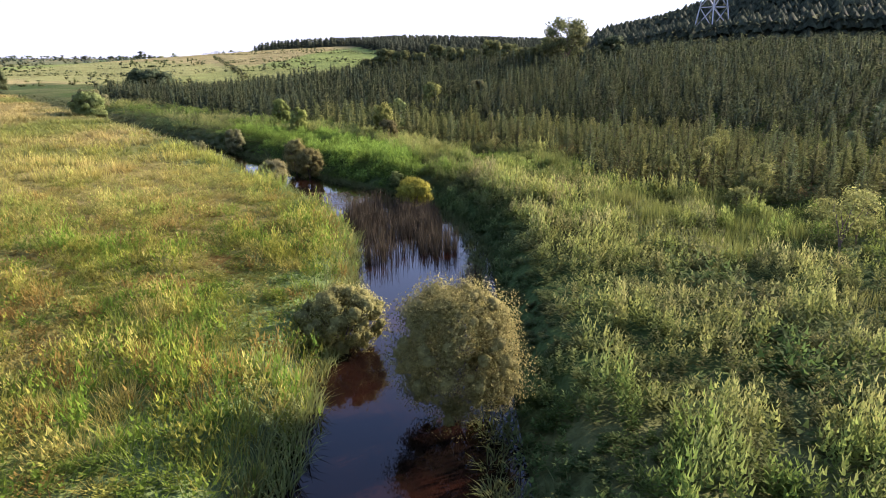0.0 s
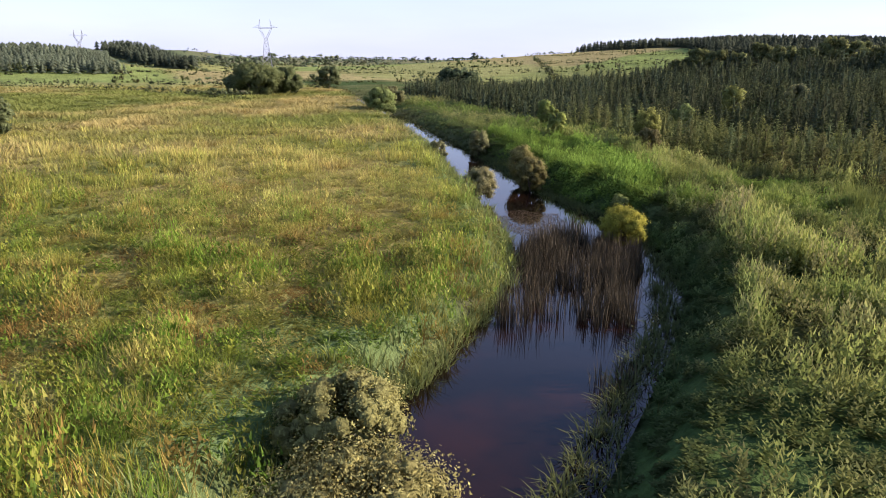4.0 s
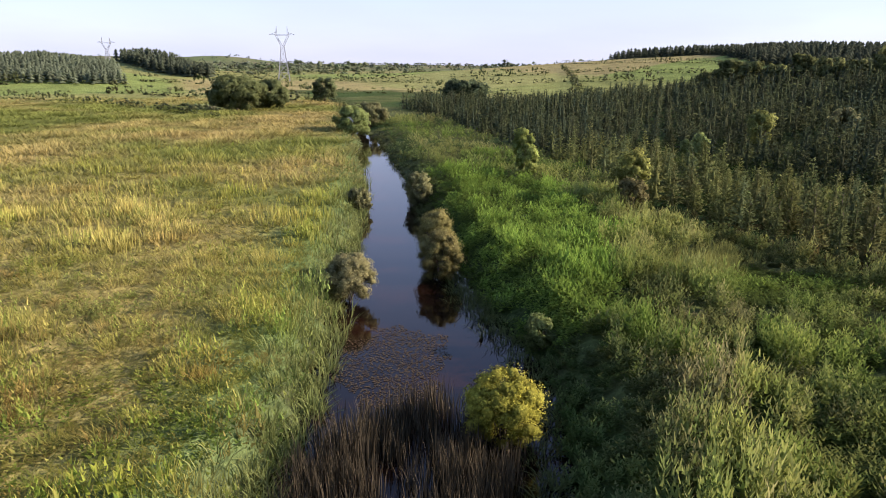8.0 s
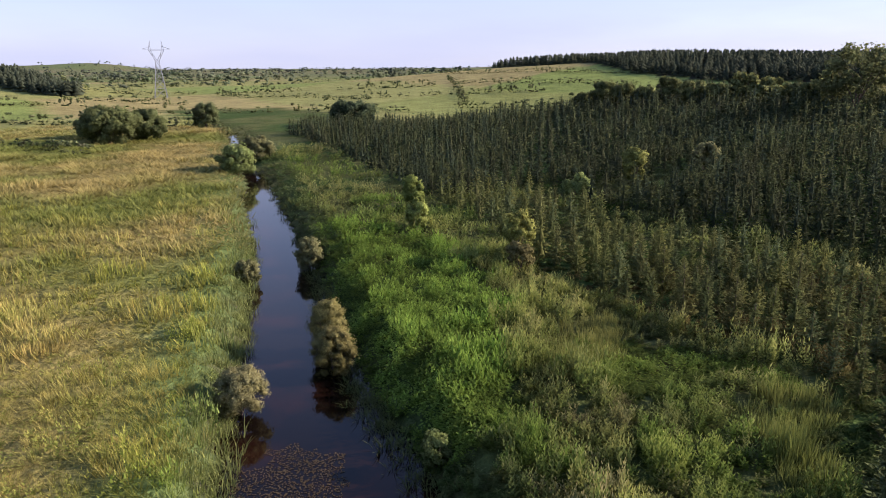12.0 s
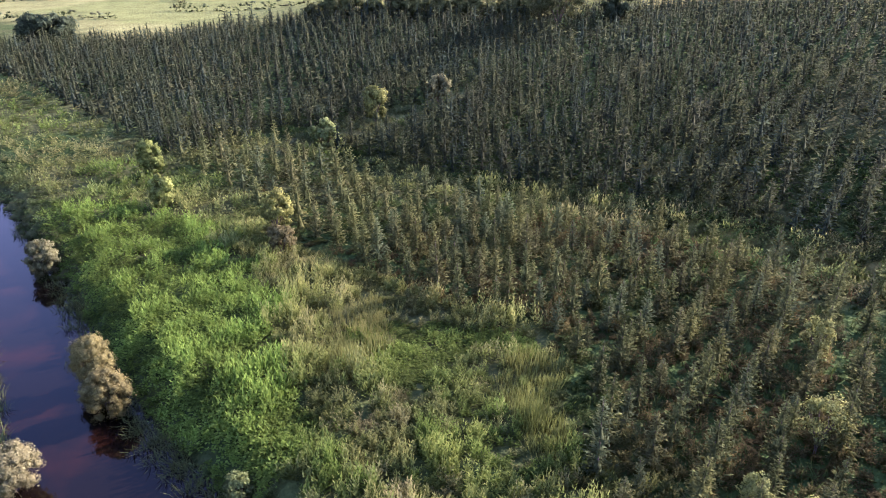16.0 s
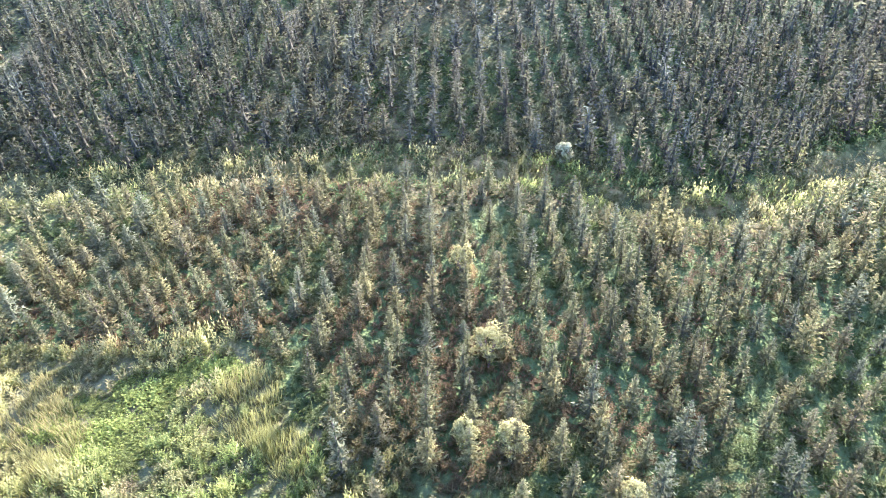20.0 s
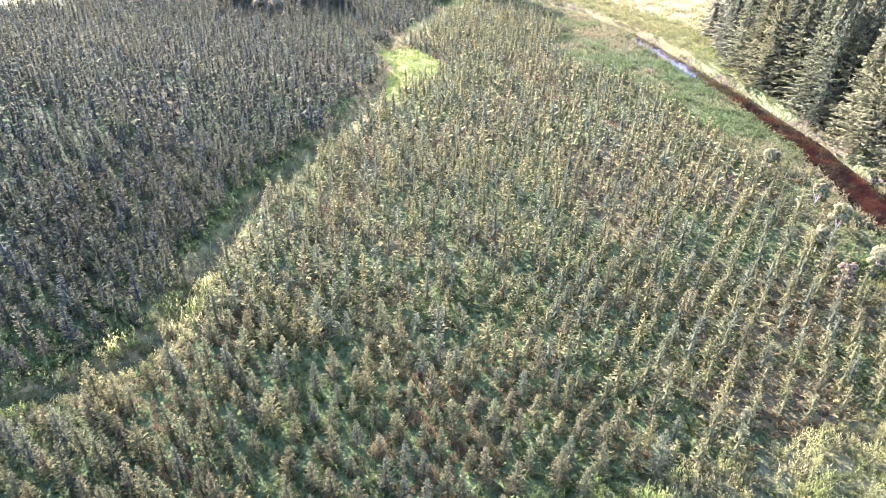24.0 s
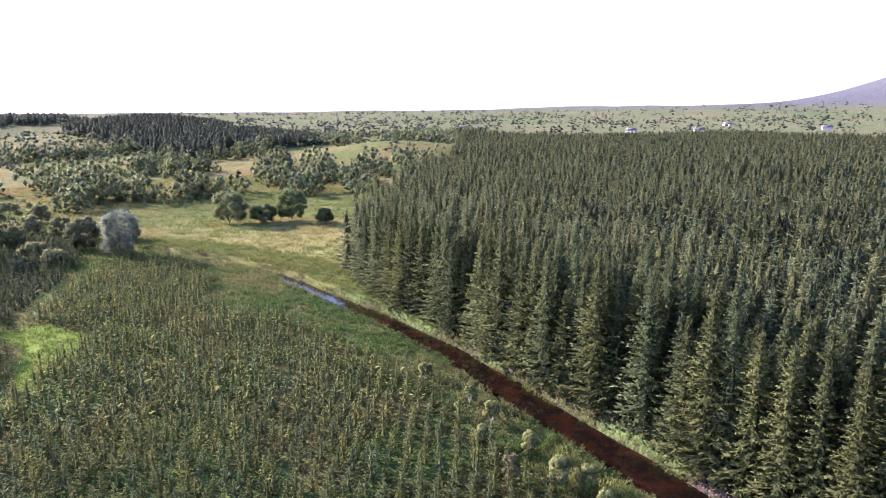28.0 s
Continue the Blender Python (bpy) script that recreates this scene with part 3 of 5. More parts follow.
def tier_tree(r, high, radius, tiers, arms, bare=0.1):
    """A distant spruce: ragged skirts of branches one above the other."""
    v, t, c = [], [], []
    for k in range(tiers):
        f = k / tiers
        top = high * (bare + (1 - bare) * min(1.0, f + 1.2 / tiers)) if k < tiers - 1 else high * 1.02
        low = high * (bare + (1 - bare) * f)
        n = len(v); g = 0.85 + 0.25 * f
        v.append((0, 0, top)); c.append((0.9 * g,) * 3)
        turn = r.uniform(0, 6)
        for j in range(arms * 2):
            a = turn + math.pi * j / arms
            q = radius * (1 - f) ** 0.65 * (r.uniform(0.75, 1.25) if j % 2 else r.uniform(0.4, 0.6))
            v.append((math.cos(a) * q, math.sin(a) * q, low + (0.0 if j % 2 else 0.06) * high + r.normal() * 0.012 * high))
            # notches between branch tips are darkened in colour, as recessed shade
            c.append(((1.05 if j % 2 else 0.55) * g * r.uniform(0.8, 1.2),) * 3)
        for j in range(arms * 2):
            t.append((n, n + 1 + j, n + 1 + (j + 1) % (arms * 2)))
    v = np.array(v)
    return v, np.array(t), with_lie(np.array(c), v * np.array((1, 1, 0)) / radius + np.array((0, 0, 0.35)), 0.2)


def blob(r):
    """A small twenty-sided lump."""
    bm = bmesh.new(); bmesh.ops.create_icosphere(bm, subdivisions=1, radius=1.0)
    v = np.array([p.co[:] for p in bm.verts]); t = np.array([[q.index for q in f.verts] for f in bm.faces]); bm.free()
    return v, t, np.ones((len(v), 3))


def octa():
    """An eight-sided lump for far crowns."""
    v = np.array([(1, 0, 0), (-1, 0, 0), (0, 1, 0), (0, -1, 0), (0, 0, 1), (0, 0, -1.0)])
    t = np.array([(0, 2, 4), (2, 1, 4), (1, 3, 4), (3, 0, 4), (2, 0, 5), (1, 2, 5), (3, 1, 5), (0, 3, 5)])
    return v, t, np.ones((6, 3))


def leaf_crown(r, wide, high, base, clumps, leaves, leaf, solid=0.62, top_heavy=0.5, lobe=1.0, rough=True):
    """A crown of many small leaves gathered in clumps of uneven size, with gaps between."""
    n = clumps * leaves
    h = r.uniform(0.02, 1.0, clumps) ** (1.0 - 0.4 * top_heavy)
    edge = np.where(h > 0.4, np.sqrt(np.clip(1 - ((h - 0.4) / 0.66) ** 2, 0, 1)), 0.72 + 0.28 * h / 0.4)
    q, w0 = edge * np.sqrt(r.uniform(0.3, 1.0, clumps)), r.uniform(0, 2 * np.pi, clumps)
    cen = np.c_[q * np.cos(w0) * wide * 0.42, q * np.sin(w0) * wide * 0.42, base + (high - base) * (0.08 + 0.82 * h)]
    cr = r.uniform(0.09, 0.20, clumps) * lobe * (wide + high - base) / 2
    k = np.repeat(np.arange(clumps), leaves)
    w = r.normal(size=(n, 3)); w /= np.linalg.norm(w, axis=1)[:, None]
    p = cen[k] + w * (cr[k] * r.uniform(0.5, 1.2, n))[:, None] * np.array([1, 1, 0.8])
    p[:, 2] = np.maximum(p[:, 2], 0.05 * high)
    nrm = w + r.normal(size=(n, 3)) * 0.6; nrm[:, 2] += 0.3; nrm /= np.linalg.norm(nrm, axis=1)[:, None]
    ax = np.cross(nrm, r.normal(size=(n, 3))); ax /= np.linalg.norm(ax, axis=1)[:, None]
    bx = np.cross(nrm, ax)
    s = (leaf * r.uniform(0.6, 1.3, n))[:, None]
    v = np.stack([p - ax * s, p - bx * s * 0.5, p + ax * s, p + bx * s * 0.5], 1).reshape(-1, 3)
    i = np.arange(n)[:, None] * 4
    t = np.concatenate([i + [0, 1, 2], i + [0, 2, 3]])
    # leaf colour grows lighter towards the top of the crown
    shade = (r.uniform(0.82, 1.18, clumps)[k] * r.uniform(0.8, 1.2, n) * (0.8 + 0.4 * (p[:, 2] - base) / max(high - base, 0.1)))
    # lumps that fill the clumps, mostly darker than the leaves around them
    cv, ct, cs = blob(r) if rough else octa()
    m = len(cv)
    core = (cen[:, None, :] + cv[None] * (cr * solid)[:, None, None] * r.uniform(0.75, 1.2, (clumps, m))[..., None]).reshape(-1, 3)
    core[:, 2] = np.maximum(core[:, 2], 0.02 * high)
    ct = (ct[None] + (np.arange(clumps) * m)[:, None, None]).reshape(-1, 3)
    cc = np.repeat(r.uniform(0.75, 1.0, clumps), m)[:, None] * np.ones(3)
    centre = np.array((0, 0, base + 0.4 * (high - base)))
    lie = np.repeat(w * 0.7 + (p - centre) / (0.5 * np.array((wide, wide, max(high - base, 0.1)))), 4, axis=0)
    core_lie = np.tile(cv, (clumps, 1)) * 0.7 + (core - centre) / (0.5 * np.array((wide, wide, max(high - base, 0.1))))
    return joined([(v, t, with_lie(np.repeat(shade, 4)[:, None] * np.ones(3), lie)), (core, ct, with_lie(cc, core_lie, 0.15))])


def limbs(r, high, wide, count, thick, base=0.0, sides=5):
    pieces = []
    for k in range(count):
        a = 2 * math.pi * k / count + r.normal() * 0.4
        q = r.uniform(0.25, 0.42) * wide
        top = high * r.uniform(0.6, 0.88)
        z0 = base * r.uniform(0.6, 1.0)
        pts = [(0, 0, z0 - 0.15), (math.cos(a) * q * 0.35, math.sin(a) * q * 0.35, z0 + (top - z0) * 0.4), (math.cos(a + 0.3) * q * 0.75, math.sin(a + 0.3) * q * 0.75, z0 + (top - z0) * 0.75), (math.cos(a) * q, math.sin(a) * q, top)]
        pieces.append(tube(pts, [thick, thick * 0.75, thick * 0.5, thick * 0.2], sides))
    if base > 0.3:
        pieces.append(tube([(0, 0, -0.3), (0.05, 0.02, base * 0.5), (0, 0, base * 1.05)], [thick * 1.9, thick * 1.5, thick * 1.2], sides + 2))
    return joined(pieces)


# ---- ground and water ----
def land_sheet():
    n, k, s = 360, 5.3, 39.0
    u = np.linspace(-1, 1, n)
    gx, gy = 15 + s * np.sinh(k * u), 28 + s * np.sinh(k * u)
    x, y = [a.ravel() for a in np.meshgrid(gx, gy)]
    i = (np.arange(n - 1)[:, None] * n + np.arange(n - 1)[None]).ravel()
    t = np.concatenate([np.c_[i, i + 1, i + n + 1], np.c_[i, i + n + 1, i + n]])
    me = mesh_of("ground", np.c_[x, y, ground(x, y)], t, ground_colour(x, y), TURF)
    me.polygons.foreach_set("use_smooth", np.ones(len(me.polygons), bool))
    return tagged(new("ground", me), "rough wet grassland with banks and low hills", "ground", kind="structure")


land_sheet()


def river_sheet():
    q = RIVER
    d = np.gradient(q[:, :2], axis=0); d /= np.hypot(*d.T)[:, None]
    nx, ny = -d[:, 1], d[:, 0]
    cols = np.linspace(-1, 1, 5)
    v = np.array([(a[0] + nx[k] * (a[2] + 0.9) * c, a[1] + ny[k] * (a[2] + 0.9) * c, 0.0) for k, a in enumerate(q) for c in cols])
    t = []
    for k in range(len(q) - 1):
        for c in range(4):
            i = k * 5 + c
            t += [(i, i + 1, i + 6), (i, i + 6, i + 5)]
    return tagged(new("water", mesh_of("water", v, t, None, WATER)), "dark peat-stained river, still and mirror-smooth", "river", kind="structure")


river_sheet()


def pick_places(count, x0, x1, y0, y1):
    return rng.uniform(x0, x1, count), rng.uniform(y0, y1, count)


# ---- old spruce plantation across the river ----
r = np.random.default_rng(11)
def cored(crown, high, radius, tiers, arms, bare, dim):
    """A crown with a dense heart of inner branches, darkened in colour for the shade inside."""
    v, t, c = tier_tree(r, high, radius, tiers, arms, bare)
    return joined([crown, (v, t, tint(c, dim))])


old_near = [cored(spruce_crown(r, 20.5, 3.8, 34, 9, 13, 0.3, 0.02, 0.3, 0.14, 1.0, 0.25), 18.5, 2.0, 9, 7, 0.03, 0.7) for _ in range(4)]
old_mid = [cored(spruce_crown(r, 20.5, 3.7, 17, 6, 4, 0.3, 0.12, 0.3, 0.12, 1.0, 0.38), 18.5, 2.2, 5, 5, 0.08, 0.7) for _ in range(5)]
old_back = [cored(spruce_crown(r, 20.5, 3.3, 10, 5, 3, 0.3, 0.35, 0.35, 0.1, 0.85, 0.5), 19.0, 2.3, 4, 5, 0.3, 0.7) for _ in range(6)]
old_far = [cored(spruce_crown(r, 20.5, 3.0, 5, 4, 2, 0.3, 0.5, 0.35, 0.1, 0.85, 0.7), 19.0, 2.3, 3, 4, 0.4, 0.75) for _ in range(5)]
wood_tree = [tier_tree(r, 20.5, 3.4, 4, 3, 0.05) for _ in range(5)]
old_stem = tube([(0, 0, -0.3), (0.05, 0, 8), (0, 0.05, 15), (0, 0, 20.6)], [0.24, 0.17, 0.09, 0.015], 7)
OLD_TONES = np.array([(0.152, 0.180, 0.076), (0.163, 0.182, 0.072), (0.145, 0.180, 0.082), (0.172, 0.186, 0.070), (0.162, 0.172, 0.073)])


def old_grid():
    a = np.arange(-700, 700, 2.9)
    x, y = [g.ravel() for g in np.meshgrid(a, a)]
    c, s = math.cos(0.35), math.sin(0.35)
    x, y = x * c - y * s + 300, x * s + y * c - 300
    x, y = x + rng.normal(0, 0.4, len(x)), y + rng.normal(0, 0.4, len(y))
    ok = inside(x, y, OLD)
    return x[ok], y[ok]


ox, oy = old_grid()
od, _, _ = to_line(ox, oy, RIVER, 3)
keep = (od < 130) | (rng.uniform(size=len(ox)) < 0.38)
ox, oy, od = ox[keep], oy[keep], od[keep]
oz = ground(ox, oy)
near_rank = np.argsort(od + 0.12 * np.hypot(ox - 50, oy + 30))
first = near_rank[:140]
meshes = [mesh_of("crown", v, t, tint(c, OLD_TONES[k % 5] * np.array((1.18, 1.30, 1.10))), NEEDLE) for k, (v, t, c) in enumerate(old_near)]
stem_mesh = mesh_of("trunk", *old_stem[:2], None, BARK)
masters = []
for k in range(4):
    e = thing("spruce_tree", (0, 0, 0), ["tall blue-green spruce with drooping branches on the river bank", "tall olive-green spruce in a dense old plantation", "tall dark green spruce at the edge of the old plantation", "tall yellowish green spruce with layered branches"][k], "tree", "old spruces by the river")
    part("trunk", stem_mesh, e, "grey-brown straight trunk")
    part("crown", meshes[k], e)
    masters.append(e)
used = [False] * 4
for n, i in enumerate(first):
    k = int(rng.integers(0, 4))
    s = float(rng.uniform(0.78, 1.08))
    m = pose(float(ox[i]), float(oy[i]), float(oz[i]), 0, 0, float(rng.uniform(0, 360)))
    if not used[k]:
        masters[k].scale = (s, s, s)
        masters[k].matrix_basis = m @ Matrix.Diagonal((s, s, s, 1)); used[k] = True
    else:
        ob = copy_thing(masters[k], m)
        ob.scale = (s, s, s * float(rng.uniform(0.92, 1.06)))
rest = near_rank[140:]
tone = OLD_TONES[rng.integers(0, 5, len(ox))] * rng.uniform(0.85, 1.2, len(ox))[:, None] * np.array((1.06, 1.14, 1.05))
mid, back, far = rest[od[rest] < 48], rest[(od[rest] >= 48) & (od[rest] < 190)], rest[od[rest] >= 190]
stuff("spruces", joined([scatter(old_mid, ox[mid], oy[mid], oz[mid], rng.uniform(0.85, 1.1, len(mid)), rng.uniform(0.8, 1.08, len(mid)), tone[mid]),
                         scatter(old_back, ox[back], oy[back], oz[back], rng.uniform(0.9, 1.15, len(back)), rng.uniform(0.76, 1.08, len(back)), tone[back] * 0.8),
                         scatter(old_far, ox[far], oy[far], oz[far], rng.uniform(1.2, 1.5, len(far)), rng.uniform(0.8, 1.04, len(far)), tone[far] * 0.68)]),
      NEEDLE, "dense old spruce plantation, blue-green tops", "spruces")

# ---- young spruces in rows ----
YOUNG_TONES = np.array([(0.18, 0.205, 0.072), (0.20, 0.22, 0.072), (0.165, 0.20, 0.085), (0.225, 0.235, 0.075), (0.20, 0.205, 0.075)])
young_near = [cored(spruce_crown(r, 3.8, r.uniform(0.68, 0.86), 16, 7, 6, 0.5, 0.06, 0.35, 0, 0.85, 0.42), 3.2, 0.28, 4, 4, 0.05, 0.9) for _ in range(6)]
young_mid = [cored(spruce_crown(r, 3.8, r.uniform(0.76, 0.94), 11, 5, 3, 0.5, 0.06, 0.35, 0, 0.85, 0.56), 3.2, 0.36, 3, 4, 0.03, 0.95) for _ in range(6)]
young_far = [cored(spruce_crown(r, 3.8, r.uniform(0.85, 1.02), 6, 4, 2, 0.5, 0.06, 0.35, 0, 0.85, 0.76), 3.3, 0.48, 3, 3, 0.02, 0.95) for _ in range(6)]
young_stem = tube([(0, 0, -0.15), (0.01, 0, 1.7), (0, 0, 3.7)], [0.05, 0.035, 0.008], 5)


def young_grid():
    u, v = [g.ravel() for g in np.meshgrid(np.arange(-280, 280, 1.95), np.arange(-280, 280, 2.25))]
    u, v = u + rng.normal(0, 0.22, len(u)), v + rng.normal(0, 0.13, len(v)) + 1.2 * (fbm(u, v, 60, 301) - 0.5)
    x, y = 40 + u * 0.585 + v * 0.811, 60 + u * 0.811 - v * 0.585
    p = inside(x, y, YOUNG) & (rng.uniform(size=len(x)) < 0.93)
    h = inside(x, y, HILL) & ~inside(x, y, GLADE) & (rng.uniform(size=len(x)) < 0.95)
    ok = (p | h) & ~inside(x, y, BRIGHT)
    return x[ok], y[ok], h[ok]


yx, yy, yh = young_grid()
yz = ground(yx, yy)
ys = np.clip(0.86 + 0.34 * (fbm(yx, yy, 18, 81) - 0.5) + rng.normal(0, 0.17, len(yx)), 0.35, 1.25)
ys = np.where(yh, ys * 1.1, ys)
reach = np.hypot(yx - 14, yy - 52)
order = np.argsort(reach)
first = order[:280]
masters = []
for k in range(6):
    e = thing("young_spruce", (0, 0, 0), ["young grey-green spruce standing in tall weeds", "young olive-green spruce with pale shoots in a planted row", "young blue-green spruce in a planted row", "young yellowish spruce among willowherb", "young brownish spruce with thin branches", "slender young grey-green spruce with an upright leader"][k], "tree", "young spruces in rows")
    part("trunk", mesh_of("trunk", *young_stem[:2], None, BARK), e, "thin brown trunk")
    v, t, c = young_near[k]
    part("crown", mesh_of("crown", v, t, tint(c, YOUNG_TONES[k % 5] * np.array((0.92, 1.0, 0.86))), NEEDLE), e)
    masters.append(e)
used = [False] * 6
for i in first:
    k = int(rng.integers(0, 6)); s = float(ys[i])
    m = pose(float(yx[i]), float(yy[i]), float(yz[i]), float(rng.normal(0, 2)), float(rng.normal(0, 2)), float(rng.uniform(0, 360)))
    if not used[k]:
        masters[k].matrix_basis = m @ Matrix.Diagonal((s, s, s, 1)); used[k] = True
    else:
        copy_thing(masters[k], m).scale = (s * 0.6 + 0.35, s * 0.6 + 0.35, s)
rest = order[280:]
# hillside spruces take about half the colour, for the slope turned from the sun
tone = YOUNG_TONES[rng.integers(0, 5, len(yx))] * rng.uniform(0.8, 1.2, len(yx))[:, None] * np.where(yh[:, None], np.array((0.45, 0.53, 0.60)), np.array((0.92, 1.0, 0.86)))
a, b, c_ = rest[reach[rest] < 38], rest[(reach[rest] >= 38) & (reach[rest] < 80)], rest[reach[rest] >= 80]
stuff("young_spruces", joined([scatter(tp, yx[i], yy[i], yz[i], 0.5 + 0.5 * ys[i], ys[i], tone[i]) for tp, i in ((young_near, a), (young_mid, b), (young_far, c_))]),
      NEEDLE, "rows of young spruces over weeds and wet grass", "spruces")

# ---- tall herbs on the plantation side ----
spires = [spire(r, 12, 1.5, 0.21, 3, 0.10) for _ in range(8)]
weed_tops = [spire(r, 6, 0.95, 0.2, 4, 0.28, 1.3) for _ in range(6)]
low_spires = [spire(r, 7, 1.3, 0.30, 3, 0.22) for _ in range(6)]
rosettes = [joined([rosette(r, 16, 0.36, 0.5), spire(r, 7, 0.85, 0.19, 3, 0.16, 1.0)]) for _ in range(6)]
tufts = [blades(r, 18, 0.75, 0.34, 0.015, 0.75, False) for _ in range(7)]
wide_tufts = [blades(r, 10, 0.75, 0.45, 0.034, 0.75, False) for _ in range(6)]
fringe = [blades(r, 13, 0.95, 0.32, 0.020, 0.8, True) for _ in range(5)]
sedge = [blades(r, 14, 1.1, 0.26, 0.026, 0.45, False) for _ in range(5)]

hx, hy = pick_places(125000, -70, 60, -30, 150)
mx, my = pick_places(14000, -32, 26, 38, 88)
hx, hy = np.concatenate([hx, mx]), np.concatenate([hy, my])
hd, hs, hw = to_line(hx, hy, RIVER, 3)
open_strip = (hs > 0) & (hd > hw + 0.15) & ~inside(hx, hy, YOUNG) & ~inside(hx, hy, HILL)
row = inside(hx, hy, YOUNG)
dist = np.hypot(hx - 4, hy - 38)
chance = np.where(open_strip, np.clip(1.35 - dist / 75, 0.14, 1.0), np.where(row, np.clip(0.9 - dist / 95, 0.10, 1), 0))
ok = (rng.uniform(size=len(hx)) < chance) & (value_noise(hx, hy, 0.9, 341) > 0.2)
hx, hy, hd, hw, row, dist = [q[ok] for q in (hx, hy, hd, hw, row, dist)]
hz = ground(hx, hy)
n1, n2 = fbm(hx, hy, 9, 91), fbm(hx, hy, 16, 95)
col = slope_colour((0.105, 0.165, 0.028), (0.185, 0.21, 0.052), smooth(0.36, 0.64, n1))
pale = np.maximum(smooth(0.55, 0.68, n2) * (0.25 + 0.75 * smooth(42, 50, hy)), 0.9 * within(hx, hy, BUFF, 1.5) * (n1 > 0.35))[:, None]
col = col * (1 - pale) + np.array((0.24, 0.20, 0.095)) * pale * 0.3 + col * pale * 0.7
# herbs inside the rows are coloured dark, for the shadow between the spruces
col = np.where(row[:, None], slope_colour((0.06, 0.10, 0.02), (0.115, 0.10, 0.03), smooth(0.4, 0.65, n1)), col)
px_, py_ = hx + 1.5 * fbm(hx, hy, 1.5, 321), hy + 1.5 * fbm(hx, hy, 1.5, 325)
pick = hash2(np.floor(px_ / 1.1), np.floor(py_ / 1.1), 19)
HERB_HUES = np.array([(0.13, 0.19, 0.026), (0.20, 0.22, 0.05), (0.235, 0.225, 0.075), (0.11, 0.145, 0.026), (0.23, 0.235, 0.048), (0.235, 0.185, 0.085), (0.17, 0.22, 0.036)])
buff = (0.2 + 0.2 * smooth(26, 44, hy) * smooth(66, 52, hy))[:, None]      # browner on the rise beside the yellow bush
col = np.where(row[:, None], col, (1 - buff) * col + buff * HERB_HUES[(pick * 6.999).astype(int)])
# darker green towards the water
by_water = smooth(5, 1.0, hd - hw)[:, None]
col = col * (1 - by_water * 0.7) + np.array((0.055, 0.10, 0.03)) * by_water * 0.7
ground_green = within(hx, hy, NETTLE)
lawn = within(hx, hy, LAWN, 4.0)
lump = value_noise(hx, hy, 1.6, 211)
size = np.clip(0.66 + 0.8 * (fbm(hx, hy, 6, 99) - 0.5) + 1.25 * (lump - 0.45) + rng.normal(0, 0.1, len(hx)), 0.22, 1.5) * np.where(row, 0.55, 1.0) * np.where(hd - hw < 3.0, 0.5, 1 + 0.25 * smooth(8, 4, hd - hw))
# low clumps get a darker colour, tall ones a lighter one
col = col * (0.65 + 0.8 * lump)[:, None]
grow = 1 + np.clip(dist - 45, 0, 90) / 90
is_sedge = (within(hx, hy, SEDGE, 4.0) & (fbm(hx, hy, 3, 103) > 0.42) | (fbm(hx, hy, 5, 107) > 0.72)) & ~ground_green & ~row
is_sp = ~ground_green & ~lawn & ~is_sedge
near = dist < 48
bright = np.where(lawn[:, None], np.array((0.12, 0.17, 0.026)), np.array((0.135, 0.205, 0.03))) * (0.4 + 1.2 * lump)[:, None] * rng.uniform(0.8, 1.25, len(hx))[:, None]
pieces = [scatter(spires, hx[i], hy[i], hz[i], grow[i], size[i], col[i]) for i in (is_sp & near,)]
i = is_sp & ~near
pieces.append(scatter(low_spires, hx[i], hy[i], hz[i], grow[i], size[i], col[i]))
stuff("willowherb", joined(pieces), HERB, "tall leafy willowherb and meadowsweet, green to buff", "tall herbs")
i = ground_green | lawn
stuff("nettles", scatter(rosettes, hx[i], hy[i], hz[i], 1.3 * grow[i], size[i] * np.where(lawn[i], 0.7, 1.25), bright[i]), HERB, "low dense bed of bright green broad-leaved plants", "herbs")
i = is_sedge
stuff("sedge", scatter(sedge, hx[i], hy[i], hz[i], grow[i], np.maximum(size[i], 0.6) * 1.15, slope_colour((0.115, 0.165, 0.03), (0.19, 0.20, 0.052), n1[i])), GRASS, "upright bright green sedge and iris blades", "sedge")

# weeds between the spruces at the foot of the hill and along the ditch
ux, uy = pick_places(30000, -30, 90, 45, 125)
uh = to_line(ux, uy, DITCH, 3)[0]
ok = inside(ux, uy, HILL) & (uh > 1.2) & (rng.uniform(size=len(ux)) < np.clip(1.2 - uh / 26, 0.16, 1.0))
ux, uy, uh = ux[ok], uy[ok], uh[ok]
ucol = slope_colour((0.06, 0.11, 0.022), (0.13, 0.155, 0.045), smooth(0.35, 0.65, fbm(ux, uy, 4, 331))) * rng.uniform(0.8, 1.2, len(ux))[:, None]
stuff("undergrowth", scatter(low_spires, ux, uy, ground(ux, uy), 1.2, rng.uniform(0.3, 0.75, len(ux)) * (0.5 + fbm(ux, uy, 3, 333)), ucol), HERB, "green weeds and brambles under the hillside spruces", "weeds")

# herbs along the river below the old plantation and further off, larger and sparser
hx, hy = pick_places(46000, 10, 250, -34, 92)
hd, hs, hw = to_line(hx, hy, RIVER, 3)
strip = (hd > hw + 0.7) & (hd < np.where((hx > 95) & (hs > 0), 36, 15)) & ~inside(hx, hy, YOUNG) & ~inside(hx, hy, OLD)
ditch_side = (to_line(hx, hy, DITCH, 3)[0] < 4.5) & (to_line(hx, hy, DITCH, 3)[0] > 0.9) & (hs > 0)
bright_patch = inside(hx, hy, BRIGHT)
inner = inside(hx, hy, YOUNG) & (rng.uniform(size=len(hx)) < 0.45)
